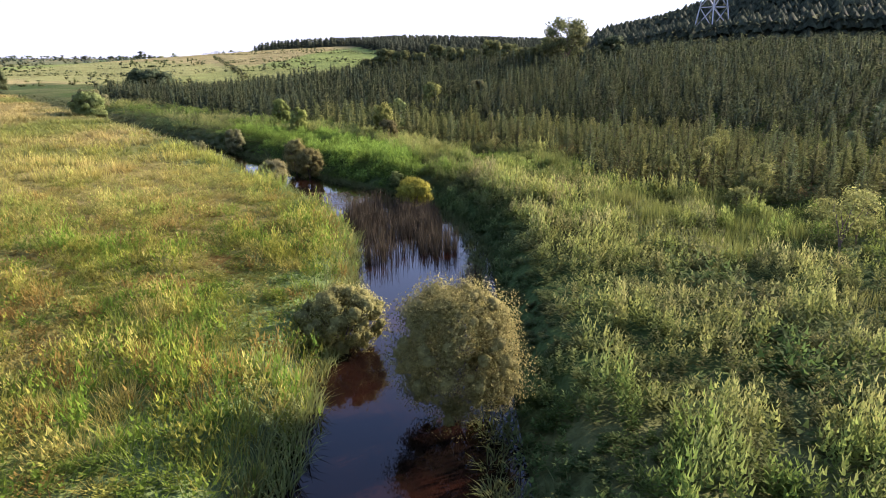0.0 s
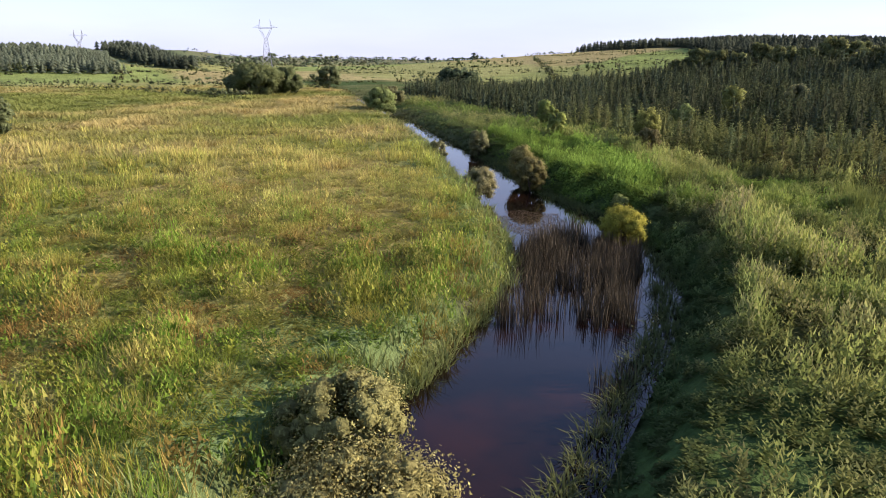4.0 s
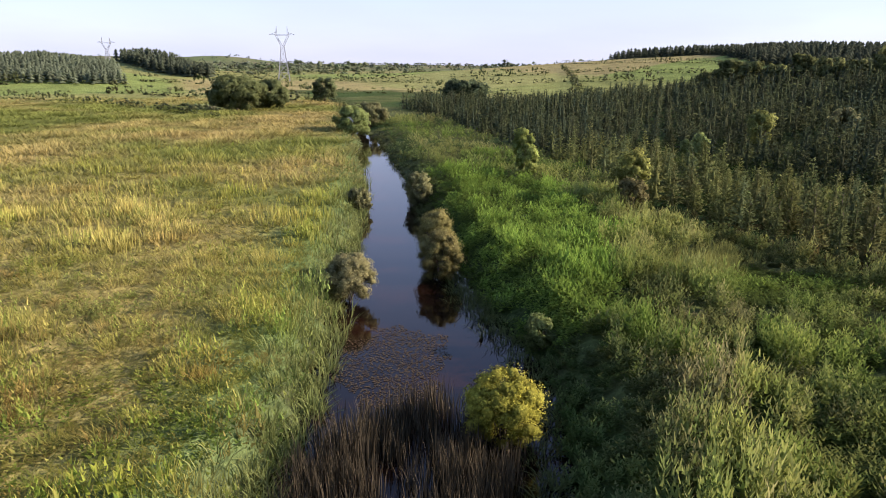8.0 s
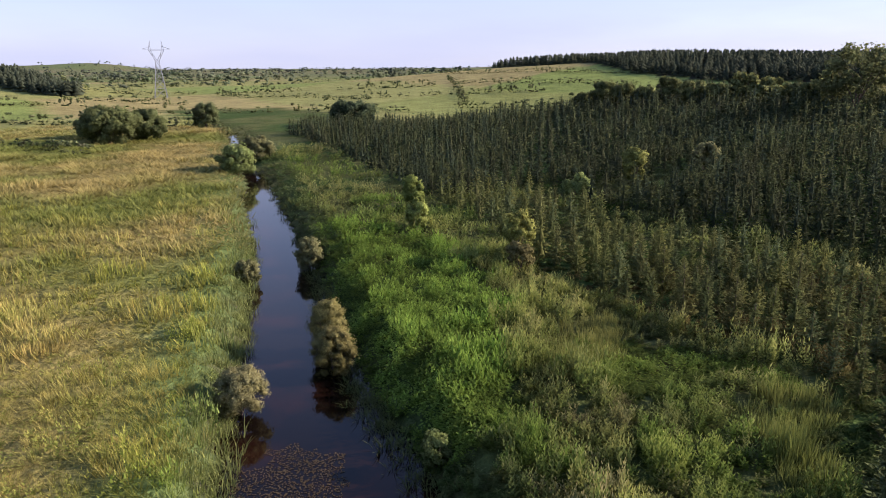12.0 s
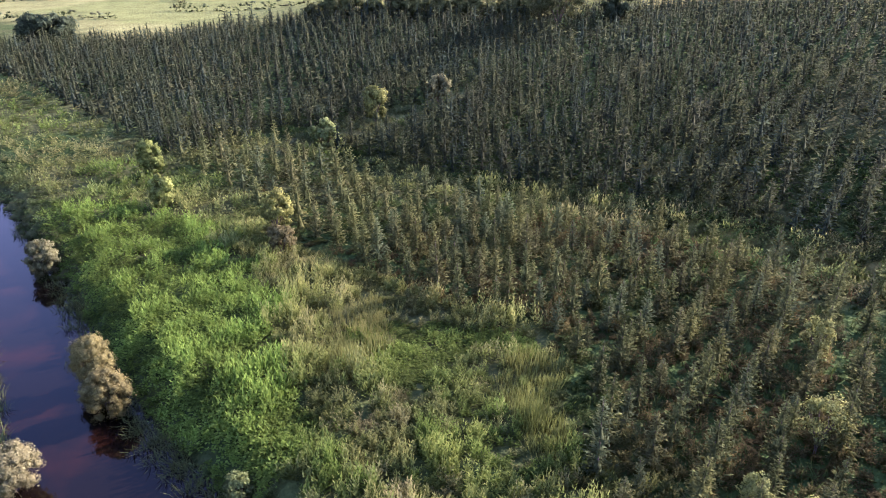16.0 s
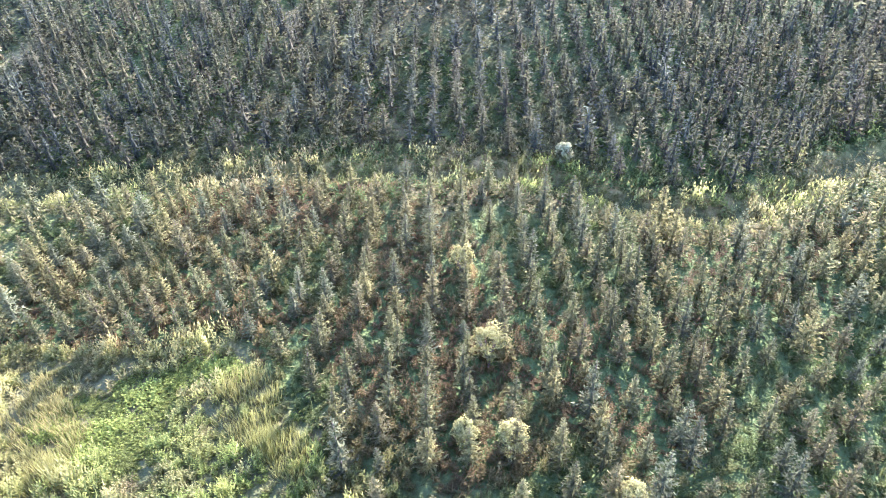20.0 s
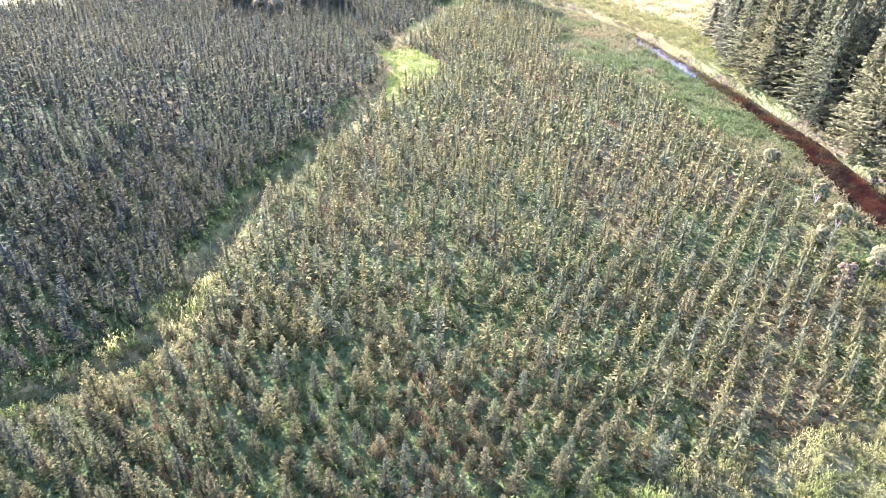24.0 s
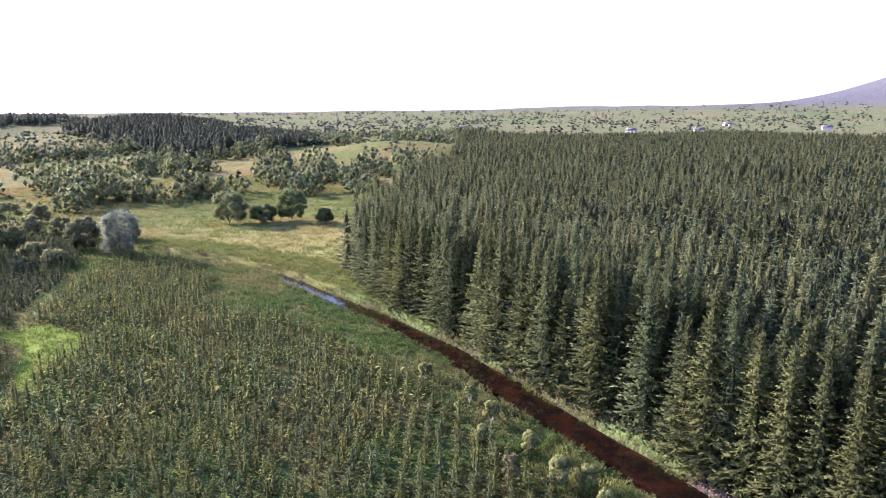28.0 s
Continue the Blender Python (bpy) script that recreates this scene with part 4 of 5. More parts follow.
in_ditch = (to_line(hx, hy, DITCH, 3)[0] < 1.5) & (hs > 0) & ~inside(hx, hy, OLD)
ok = strip | ditch_side | bright_patch | inner | in_ditch
hx, hy, hd, hw, hs, bright_patch, inner, in_ditch = [q[ok] for q in (hx, hy, hd, hw, hs, bright_patch, inner, in_ditch)]
hz = ground(hx, hy)
n1 = fbm(hx, hy, 10, 111)
col = slope_colour((0.075, 0.13, 0.028), (0.165, 0.17, 0.055), smooth(0.38, 0.66, n1))
col = np.where((hs < 0)[:, None], slope_colour((0.10, 0.16, 0.032), (0.19, 0.205, 0.05), n1), col)
col = np.where(inner[:, None], slope_colour((0.07, 0.11, 0.024), (0.135, 0.10, 0.034), smooth(0.45, 0.65, fbm(hx, hy, 11, 71))), col)
col = np.where(bright_patch[:, None], np.array((0.17, 0.25, 0.036)) * (0.4 + 1.2 * fbm(hx, hy, 2.5, 351))[:, None] * rng.uniform(0.7, 1.3, len(hx))[:, None], col)
i = ~bright_patch & ~inner & ~in_ditch
stuff("bank_herbs", scatter(low_spires, hx[i], hy[i], hz[i], 1.35, rng.uniform(0.45, 1.0, i.sum()) * smooth(0, 3.5, hd[i] - hw[i] + 1.0), col[i]), HERB, "pale green and buff herbs along the bank", "herbs")
col = np.where((in_ditch & ~bright_patch)[:, None], slope_colour((0.11, 0.15, 0.03), (0.19, 0.185, 0.05), fbm(hx, hy, 4, 343)), col)
i = bright_patch | inner | in_ditch
stuff("marsh_grass", scatter(wide_tufts, hx[i], hy[i], hz[i], 1.6, rng.uniform(0.5, 0.9, i.sum()), col[i]), GRASS, "wet grass, vivid green in an open patch, russet between the rows", "grass")

# ---- rough grass west of the river ----
gx, gy = pick_places(150000, -95, 20, -20, 125)
gd, gs, gw = to_line(gx, gy, RIVER, 3)
dist = np.hypot(gx - 2, gy - 30)
ok = (gs < 0) & (gd > gw + 0.1) & (rng.uniform(size=len(gx)) < np.clip(1.25 - dist / 50, 0.1, 1.0) * smooth(95, 70, dist))
gx, gy, gd, gw, dist = [q[ok] for q in (gx, gy, gd, gw, dist)]
gz = ground(gx, gy)
n1, n2, n3 = fbm(gx, gy, 14, 21), fbm(gx, gy, 40, 31), fbm(gx, gy, 5, 121)
dry = np.maximum(smooth(0.40, 0.68, 0.5 * n1 + 0.35 * n2 + 0.15 * n3) * (0.22 + 0.6 * smooth(26, 62, gy - 0.5 * gx)), smooth(7, 3, np.hypot(gx + 60, gy - 104)))
col = slope_colour((0.235, 0.255, 0.038), (0.49, 0.43, 0.125), dry)
rust = (smooth(0.66, 0.74, fbm(gx, gy, 4, 131)) * 0.45)[:, None]
col = col * (1 - rust) + np.array((0.26, 0.15, 0.05)) * rust
lush = (smooth(6, 1.5, gd - gw) * 0.8)[:, None]
col = col * (1 - lush) + slope_colour((0.19, 0.25, 0.035), (0.33, 0.34, 0.06), n3) * lush
edge = (smooth(2.2, 0.6, gd - gw))[:, None]
col = col * (1 - edge) + np.array((0.20, 0.27, 0.08)) * edge
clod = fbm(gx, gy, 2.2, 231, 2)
wx, wy = gx + 1.2 * fbm(gx, gy, 1.3, 311), gy + 1.2 * fbm(gx, gy, 1.3, 315)
pick = hash2(np.floor(wx / 0.85), np.floor(wy / 0.85), 9)
HUES = np.array([(0.14, 0.235, 0.022), (0.29, 0.31, 0.038), (0.22, 0.215, 0.03), (0.19, 0.27, 0.03), (0.27, 0.165, 0.04), (0.40, 0.35, 0.08), (0.10, 0.165, 0.02), (0.30, 0.28, 0.05)])
mottle = (smooth(66, 28, gy + 0.4 * np.abs(gx + 8)) * 0.6 + 0.25)[:, None]
col = col * (1 - mottle) + 0.9 * HUES[(pick * 7.999).astype(int)] * mottle
# hollows between tussocks are darkened in the colour, in place of shade
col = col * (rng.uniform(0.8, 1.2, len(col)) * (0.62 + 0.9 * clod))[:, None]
grow = 1 + np.clip(dist - 35, 0, 80) / 100
high = np.clip(0.62 + 0.9 * (n3 - 0.4) + 2.6 * (clod - 0.5) + 0.4 * edge[:, 0], 0.22, 1.7)
weeds = (hash2(np.floor(wx / 0.85), np.floor(wy / 0.85), 17) < 0.25 + 0.45 * smooth(58, 34, gy)) & (gd - gw < 34) & (rng.uniform(size=len(gx)) < 0.6)
near = dist < 38
fx, fy = pick_places(60000, -230, 0, -30, 220)
fd, fs, fw = to_line(fx, fy, RIVER, 3)
fdist = np.hypot(fx - 2, fy - 30)
ok = (fs < 0) & (fd > fw + 0.3) & (fdist > 40) & (rng.uniform(size=len(fx)) < smooth(40, 75, fdist) * smooth(225, 150, fdist))
fx, fy, fdist = fx[ok], fy[ok], fdist[ok]
fcol = slope_colour((0.21, 0.25, 0.05), (0.45, 0.375, 0.12), 0.85 * smooth(0.42, 0.68, 0.5 * fbm(fx, fy, 14, 21) + 0.5 * fbm(fx, fy, 40, 31))) * rng.uniform(0.85, 1.15, len(fx))[:, None]
i = near & ~weeds
j = ~near & ~weeds
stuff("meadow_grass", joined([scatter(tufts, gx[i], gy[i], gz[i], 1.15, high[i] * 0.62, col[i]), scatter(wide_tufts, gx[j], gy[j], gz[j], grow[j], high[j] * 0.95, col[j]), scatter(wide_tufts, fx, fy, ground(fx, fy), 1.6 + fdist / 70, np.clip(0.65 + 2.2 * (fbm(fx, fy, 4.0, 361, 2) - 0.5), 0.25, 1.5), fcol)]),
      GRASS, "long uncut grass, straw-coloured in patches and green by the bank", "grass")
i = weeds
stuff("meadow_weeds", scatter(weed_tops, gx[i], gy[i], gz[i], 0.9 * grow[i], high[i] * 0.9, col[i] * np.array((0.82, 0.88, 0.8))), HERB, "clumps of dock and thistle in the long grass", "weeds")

# reed-grass hanging over both edges of the water
k = np.arange(len(RIVER) - 1)
k = np.repeat(k, np.where(np.hypot(RIVER[k, 0] - 2, RIVER[k, 1] - 35) < 65, 30, 7))
run = np.gradient(RIVER[:, :2], axis=0); run /= np.hypot(*run.T)[:, None]
off = (RIVER[k, 2] - 0.25 + np.abs(rng.normal(0, 0.65, len(k)))) * np.where(rng.uniform(size=len(k)) < 0.5, 1, -1)
bx = RIVER[k, 0] - run[k, 1] * off + run[k, 0] * rng.uniform(-0.8, 0.8, len(k))
by = RIVER[k, 1] + run[k, 0] * off + run[k, 1] * rng.uniform(-0.8, 0.8, len(k))
# blades on the plantation side at half colour, painting in that bank's shade
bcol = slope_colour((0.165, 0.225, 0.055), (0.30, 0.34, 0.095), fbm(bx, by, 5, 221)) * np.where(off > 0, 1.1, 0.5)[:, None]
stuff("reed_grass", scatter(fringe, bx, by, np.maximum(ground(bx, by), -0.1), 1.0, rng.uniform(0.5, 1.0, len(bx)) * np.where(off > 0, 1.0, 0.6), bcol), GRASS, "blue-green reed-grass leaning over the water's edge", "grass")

# ---- brown reeds standing in the river, floating weed ----
reeds = [blades(r, 12, 2.0, 0.26, 0.012, 0.18) for _ in range(5)]
ax, ay = pick_places(15000, -9, 6, 30, 62)
BEDS = [[(-4.4, 35.3), (-5.5, 40), (-6.9, 45), (-6.9, 49.5), (-5.2, 50.2), (-4.7, 46.3), (-3.7, 42), (-2.9, 38.2), (-2.5, 35.2)], [(-1.6, 36), (-2.4, 42.4), (-4.0, 48.1), (-4.0, 51.5), (-2.2, 50), (-1.3, 48.4), (-0.4, 42.5), (0.5, 37.6)], [(0.3, 31.8), (1.6, 31.8), (1.7, 33.4), (0.5, 33.4)]]
gap = within(ax, ay, [(-4.0, 36), (-6, 49), (-3, 51), (-0.6, 37)], 0.5) & (rng.uniform(size=len(ax)) < 0.3)
ok = within(ax, ay, BEDS[0], 0.9) | within(ax, ay, BEDS[1], 0.9) | within(ax, ay, BEDS[2], 0.4) | gap
ok &= (rng.uniform(size=len(ax)) < smooth(0.2, 0.55, fbm(ax, ay, 1.6, 151)) * (0.22 + 0.5 * smooth(36, 45, ay)))
ax, ay = ax[ok], ay[ok]
stuff("reeds", scatter(reeds, ax, ay, np.full(len(ax), -0.25), 1.0, rng.uniform(0.4, 1.0, len(ax)) * (0.6 + 0.6 * fbm(ax, ay, 2.0, 157)), slope_colour((0.04, 0.036, 0.02), (0.115, 0.098, 0.05), rng.uniform(size=len(ax)))),
      REED, "dry brown bulrushes standing in dark water", "reeds")


def pad(r):
    a = np.linspace(0, 2 * np.pi, 7)[:-1]
    v = np.c_[0.055 * np.cos(a) * r.uniform(0.7, 1.3, 6), 0.024 * np.sin(a), r.uniform(0, 0.02, 6)]
    return v, np.array([(0, 1, 2), (0, 2, 3), (0, 3, 4), (0, 4, 5)]), np.ones((6, 3))


wx, wy = pick_places(26000, -15, 0, 45, 60)
wd, _, ww = to_line(wx, wy, RIVER, 3)
mat_ = np.hypot((wx + 9.3) * 0.8 + (wy - 53.2) * 0.45, ((wy - 53.2) * 0.8 - (wx + 9.3) * 0.45) * 0.6)
ok = (wd < ww - 0.2) & (mat_ < 2.2 * (0.5 + fbm(wx, wy, 1.6, 161))) & (rng.uniform(size=len(wx)) < 0.75)
wx, wy = wx[ok], wy[ok]
stuff("pondweed", scatter([pad(r) for _ in range(4)], wx, wy, np.full(len(wx), 0.012), 1.0, 1.0, slope_colour((0.10, 0.072, 0.036), (0.16, 0.125, 0.055), rng.uniform(size=len(wx)))),
      HERB, "mat of brown floating pondweed leaves", "pondweed")


# gravel bar under the far bank
k = np.repeat(np.flatnonzero((RIVER[:, 0] > 21) & (RIVER[:, 0] < 45) & (RIVER[:, 1] < 0)), 240)
off = -(RIVER[k, 2] + 0.1 + np.abs(rng.normal(0, 0.45, len(k))))
px, py = RIVER[k, 0] + run[k, 1] * off + run[k, 0] * rng.uniform(-0.8, 0.8, len(k)), RIVER[k, 1] - run[k, 0] * off + run[k, 1] * rng.uniform(-0.8, 0.8, len(k))
pv, pt, pc = blob(r)
stuff("gravel", scatter([(pv * np.array((1, 0.8, 0.5)) * 0.11, pt, pc)], px, py, np.maximum(ground(px, py), 0.0), rng.uniform(0.5, 1.5, len(px)), 1.0, slope_colour((0.17, 0.13, 0.10), (0.27, 0.21, 0.17), rng.uniform(size=len(px)))),
      REED, "pale pinkish gravel under the wooded bank", "gravel")


# ---- bushes and broadleaved trees ----
def bush(name, x, y, wide, high, tone, label, seed, dense=1.0, leaf=0.07, base=0.1, bark=BARK, stems=6, category="bush", sink=0.0, group="", top=0.4, solid=0.62):
    q = np.random.default_rng(seed)
    z = float(ground(np.array([x]), np.array([y]))[0])
    e = thing(name, (x, y, max(z, -0.1) - sink), label, category, group)
    if math.hypot(x - 2, y - 32) > 75:
        dense, leaf = dense * 0.72, leaf * 1.3
    clumps = int(34 * dense) + 8; leaves = int(60 * dense) + 20
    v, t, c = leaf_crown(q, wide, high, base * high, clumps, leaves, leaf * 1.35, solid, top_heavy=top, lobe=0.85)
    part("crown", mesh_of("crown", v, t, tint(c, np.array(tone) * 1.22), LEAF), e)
    v, t, c = limbs(q, high * 0.9, wide * 0.8, stems, 0.008 * high + 0.01, base * high)
    part("trunk", mesh_of("trunk", v, t, None, bark), e, "branching brown limbs")
    return e


WILLOW, SALLOW, YELLOW, FRESH, DARK, SILVER = (0.19, 0.19, 0.06), (0.18, 0.19, 0.07), (0.25, 0.25, 0.032), (0.17, 0.22, 0.06), (0.12, 0.15, 0.052), (0.21, 0.255, 0.15)
bush("willow_bush", 0.3, 19.0, 4.7, 4.8, (0.205, 0.195, 0.056), "large round grey-green willow bush at the water", 1, 5.2, 0.028, 0.08, top=0.1, solid=0.34)
bush("willow_bush", -4.2, 24.6, 4.0, 2.5, (0.25, 0.25, 0.07), "low spreading willow bush leaning over water", 2, 2.6, 0.036, 0.08, top=0.2)
bush("willow_bush", -2.6, 49.6, 3.0, 2.6, YELLOW, "round yellow-green willow bush by the reeds", 3, 2.7, 0.034, 0.08, top=0.1)
bush("willow_bush", -15.2, 57.6, 2.9, 2.7, (0.195, 0.19, 0.07), "small grey-brown willow bush on the grassy bank", 4, 2.4, 0.038, 0.08, top=0.1)
bush("willow_bush", -13.2, 63.2, 2.7, 3.0, (0.215, 0.20, 0.06), "brownish willow bush rising from the water", 5, 2.4, 0.038, 0.05, top=0.1)
bush("willow_bush", -15.0, 65.8, 2.4, 3.6, (0.215, 0.205, 0.06), "tall narrow willow bush in the river margin", 6, 2.3, 0.038, 0.05, top=0.1)
bush("willow_bush", -25.6, 80.3, 2.6, 3.0, SALLOW, "willow bush on the far bend of the bank", 7, 1.3, 0.08, 0.05)
bush("willow_bush", -28.0, 75.0, 2.4, 2.2, SALLOW, "small willow bush in long bank grass", 8, 1.2, 0.08, 0.05)
bush("willow_bush", -4.4, 56.8, 1.5, 1.7, FRESH, "small fresh green bush among nettles", 9, 1.0, 0.06)
bush("willow_bush", -62.5, 118, 7, 5.4, FRESH, "broad light green willow where the river narrows", 10, 1.9, 0.14, 0.05)
bush("willow_bush", -70, 133, 7, 5, SALLOW, "grey-green willow beside the river bend", 12, 1.6, 0.15, 0.05)
bush("willow_bush", 31.2, -14.2, 3.2, 3.4, (0.22, 0.22, 0.07), "yellow-green willow bush on the stream edge", 13, 1.5, 0.07)
bush("thorn_tree", -114, 172, 7, 6.8, DARK, "dark round thorn tree alone on the pasture", 14, 1.6, 0.16, 0.1, category="tree")
bush("hedge_clump", -112, 140, 14, 7.6, (0.13, 0.16, 0.05), "tall dark green thicket on the meadow", 15, 2.2, 0.2, 0.03, category="thicket")
bush("hedge_clump", -110, 148, 10, 6.6, (0.12, 0.15, 0.048), "dense dark thicket on the meadow", 16, 2.2, 0.2, 0.03, category="thicket")
bush("hedge_clump", -124, 148, 11, 5, DARK, "low dark thicket beside taller bushes", 17, 1.8, 0.2, 0.03, category="thicket")
bush("hedge_clump", -86, 198, 15, 6.5, (0.06, 0.085, 0.035), "dark bush clump behind young spruces", 18, 1.9, 0.25, 0.03, category="thicket")
bush("hedge_clump", -71, 54, 5, 4.6, DARK, "dark green bush on the dry meadow", 19, 1.8, 0.14, 0.03, category="thicket")
bush("sapling", -20, 90.5, 2.2, 3.4, (0.22, 0.27, 0.06), "light green sapling at the herb edge", 20, 1.2, 0.1, 0.05, category="tree", top=0.2)
bush("sapling", -24.5, 100, 2.6, 4.0, (0.22, 0.28, 0.06), "light green upright sapling in tall herbs", 21, 1.2, 0.1, 0.05, category="tree", top=0.2)
bush("sapling", -8.2, 83.5, 2.6, 4.4, (0.25, 0.275, 0.06), "yellow-leaved sapling at the spruce edge", 22, 1.1, 0.09, 0.1, category="tree")
bush("sapling", -7.2, 80.5, 2.2, 2.8, (0.19, 0.18, 0.06), "low brown-leaved shrub at the spruce edge", 23, 0.9, 0.09, 0.1)
bush("sapling", -3, 118, 3.4, 5.2, (0.22, 0.25, 0.06), "bright yellow-green tree in the hillside glade", 24, 1.3, 0.11, 0.12, category="tree")
bush("sallow_bush", -8.3, 110.5, 4.2, 3.6, FRESH, "round green sallow in the glade", 25, 1.4, 0.11, 0.05)
bush("sallow_bush", 5, 124, 4, 3.6, SALLOW, "grey-green sallow on the hillside", 26, 1.2, 0.11, 0.05)
for k, (x, y, w, h) in enumerate([(20.6, 34.3, 3.4, 3.8), (22.6, 36.2, 2.4, 3.2), (18.9, 43.0, 2.2, 1.9), (20.6, 44.6, 2.2, 2.2), (21.8, 46.6, 1.6, 3.0), (19.5, 52.5, 1.8, 3.2), (18.0, 54.5, 1.5, 2.6), (22.8, 58.5, 2.2, 3.6), (26.5, 66, 1.9, 3.4)]):
    bush("sallow_bush", x, y, w, h, (0.23, 0.26, 0.065), "thin yellow-green sallow at the herb edge", 40 + k, 0.85, 0.05, 0.2, group="sallows at the herb edge", solid=0.12)
bush("sallow_bush", 43.5, 73.5, 2.0, 2.2, (0.24, 0.29, 0.10), "round pale green bush beside the ditch", 50, 1.2, 0.07)
bush("dead_birch", 53.0, -3.8, 2.0, 4.6, (0.21, 0.20, 0.085), "thin birch with withered brownish leaves", 51, 0.7, 0.07, 0.2, PALE_BARK, 4, "tree")
for k, (x, y, w, h) in enumerate([(50, -8, 2.6, 4.2), (47.5, -10, 2.4, 3.8), (57, -10, 2.2, 3.6), (66, -11, 2.6, 3.8), (73, -12.5, 2.4, 3.4), (62, -6.5, 2.0, 3.2), (84, -12, 2.2, 3.0), (44, -9, 2.0, 3.0)]):
    bush("birch", x, y, w, h, (0.21, 0.24, 0.075), "young pale green birch above the stream", 60 + k, 1.2, 0.075, 0.2, PALE_BARK, 4, "tree", group="birches above the stream")
# crest of the hill
bush("oak_tree", 26, 156, 11.5, 11, (0.13, 0.15, 0.05), "large dark oak standing on the hill crest", 80, 1.7, 0.17, 0.16, category="tree", stems=9, solid=0.22)
bush("thorn_tree", 37, 158, 7, 6, (0.075, 0.10, 0.04), "thorn tree beside the oak on the crest", 81, 1.6, 0.18, 0.1, category="tree")
for k in range(11):
    x, y = -22 + k * 4.6, 192 - k * 2.6
    bush("hawthorn", x, y, 6 + (k * 7) % 3, 4 + (k * 5) % 3, (0.13, 0.15, 0.045), "hawthorn in an overgrown hedge behind the plantation", 90 + k, 1.1, 0.2, 0.05, category="hedge", group="hawthorns behind the plantation")
# trees beyond the far end of the young plantation
for k, (x, y, w, h, tone, lab) in enumerate([(206, 13, 13, 14, SILVER, "tall silvery white willow by the river"), (224, 21, 11, 10.5, (0.16, 0.18, 0.08), "round grey-green willow beside a silvery one"), (219, 34, 9, 5, SALLOW, "low willow scrub on wet ground"),
                                             (203, 66, 18, 13, (0.21, 0.24, 0.09), "large round pale willow above young spruces"), (218, 48, 9, 12, (0.22, 0.25, 0.09), "open-crowned tree above young spruces"), (233, 8, 9, 6, SALLOW, "willow scrub along the river"),
                                             (245, -28, 15, 12, (0.18, 0.215, 0.075), "dark green tree clump on open grass"), (241, -39, 11, 7, DARK, "low dark tree in a clump on grass"), (238, -49, 13, 12, (0.15, 0.21, 0.065), "broad dark green tree on open grass"),
                                             (226, -57, 7, 5.5, DARK, "small dark round tree on open grass"), (195, 82, 12, 8, SALLOW, "grey-green willow scrub above the spruces"), (238, 40, 10, 8, SALLOW, "willow scrub at the plantation end")]):
    bush("willow_tree" if "willow" in lab else "tree", x, y, w, h, tone, lab, 120 + k, 2.6 if tone is SILVER else 2.2, 0.14 if tone is SILVER else 0.17, 0.08, category="tree", stems=7, top=0.2, solid=0.3 if tone is SILVER else 0.55)


for k, (x, y, w, h) in enumerate([(293, 39, 10, 8), (285, 29, 8, 7), (252, 25, 8, 7), (243, 21, 7, 6), (206, 30, 8, 4.5), (203, 38, 7, 4), (199, 55, 8, 4.5), (186, 72, 9, 5), (208, 84, 10, 7), (265, 33, 9, 6)]):
    bush("willow_scrub", x, y, w, h, (0.19, 0.205, 0.08), "grey-green willow scrub at the plantation's wet end", 150 + k, 1.5, 0.17, 0.04, category="bush", group="willow scrub at the wet end", top=0.2, solid=0.5)


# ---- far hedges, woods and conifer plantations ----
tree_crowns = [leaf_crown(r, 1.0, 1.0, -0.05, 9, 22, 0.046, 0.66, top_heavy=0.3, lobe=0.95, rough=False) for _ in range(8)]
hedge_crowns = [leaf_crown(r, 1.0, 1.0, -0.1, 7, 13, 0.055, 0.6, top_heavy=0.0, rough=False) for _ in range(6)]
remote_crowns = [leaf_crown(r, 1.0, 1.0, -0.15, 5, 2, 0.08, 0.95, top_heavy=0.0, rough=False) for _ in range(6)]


def far_trees(name, x, y, wide, high, tone, label, category, crowns):
    z = ground(x, y)
    c = np.array(tone)[None] * rng.uniform(0.75, 1.3, len(x))[:, None] + rng.uniform(-0.012, 0.012, (len(x), 3))
    return stuff(name, scatter(crowns, x, y, z - 0.15 * high, wide, high, np.clip(c, 0.01, 1)), FAR_LEAF, label, category)


def along(points, step, spread):
    q = dense_line([(a, b, 0) for a, b in points], step)
    return q[:, 0] + rng.normal(0, spread, len(q)), q[:, 1] + rng.normal(0, spread, len(q))


# hedge lines on the fields to the north and west
HEDGES = [[(-150, 212), (-130, 192), (-111, 176), (-92, 156)], [(-210, 160), (-185, 168), (-150, 170), (-120, 178)], [(-320, 300), (-220, 330), (-120, 345)], [(-260, 250), (-200, 262)], [(-150, 290), (-95, 312), (-60, 318)],
          [(-420, 420), (-250, 520), (-100, 560)], [(-90, 440), (0, 430), (80, 415)], [(-600, 250), (-430, 330)], [(-190, 205), (-140, 235), (-90, 245)],
          [(-300, 620), (0, 760), (250, 780)], [(-900, 500), (-600, 640), (-300, 820)], [(-80, 262), (-40, 258), (-12, 240)], [(-240, 130), (-225, 190), (-215, 240)]]
hx, hy = [], []
for line in HEDGES:
    a, b = along(line, 2.0, 0.8)
    keep = rng.uniform(size=len(a)) < smooth(0.25, 0.5, value_noise(a, b, 26, 5))
    hx.append(a[keep]); hy.append(b[keep])
low = [sum(len(a) for a in hx)]
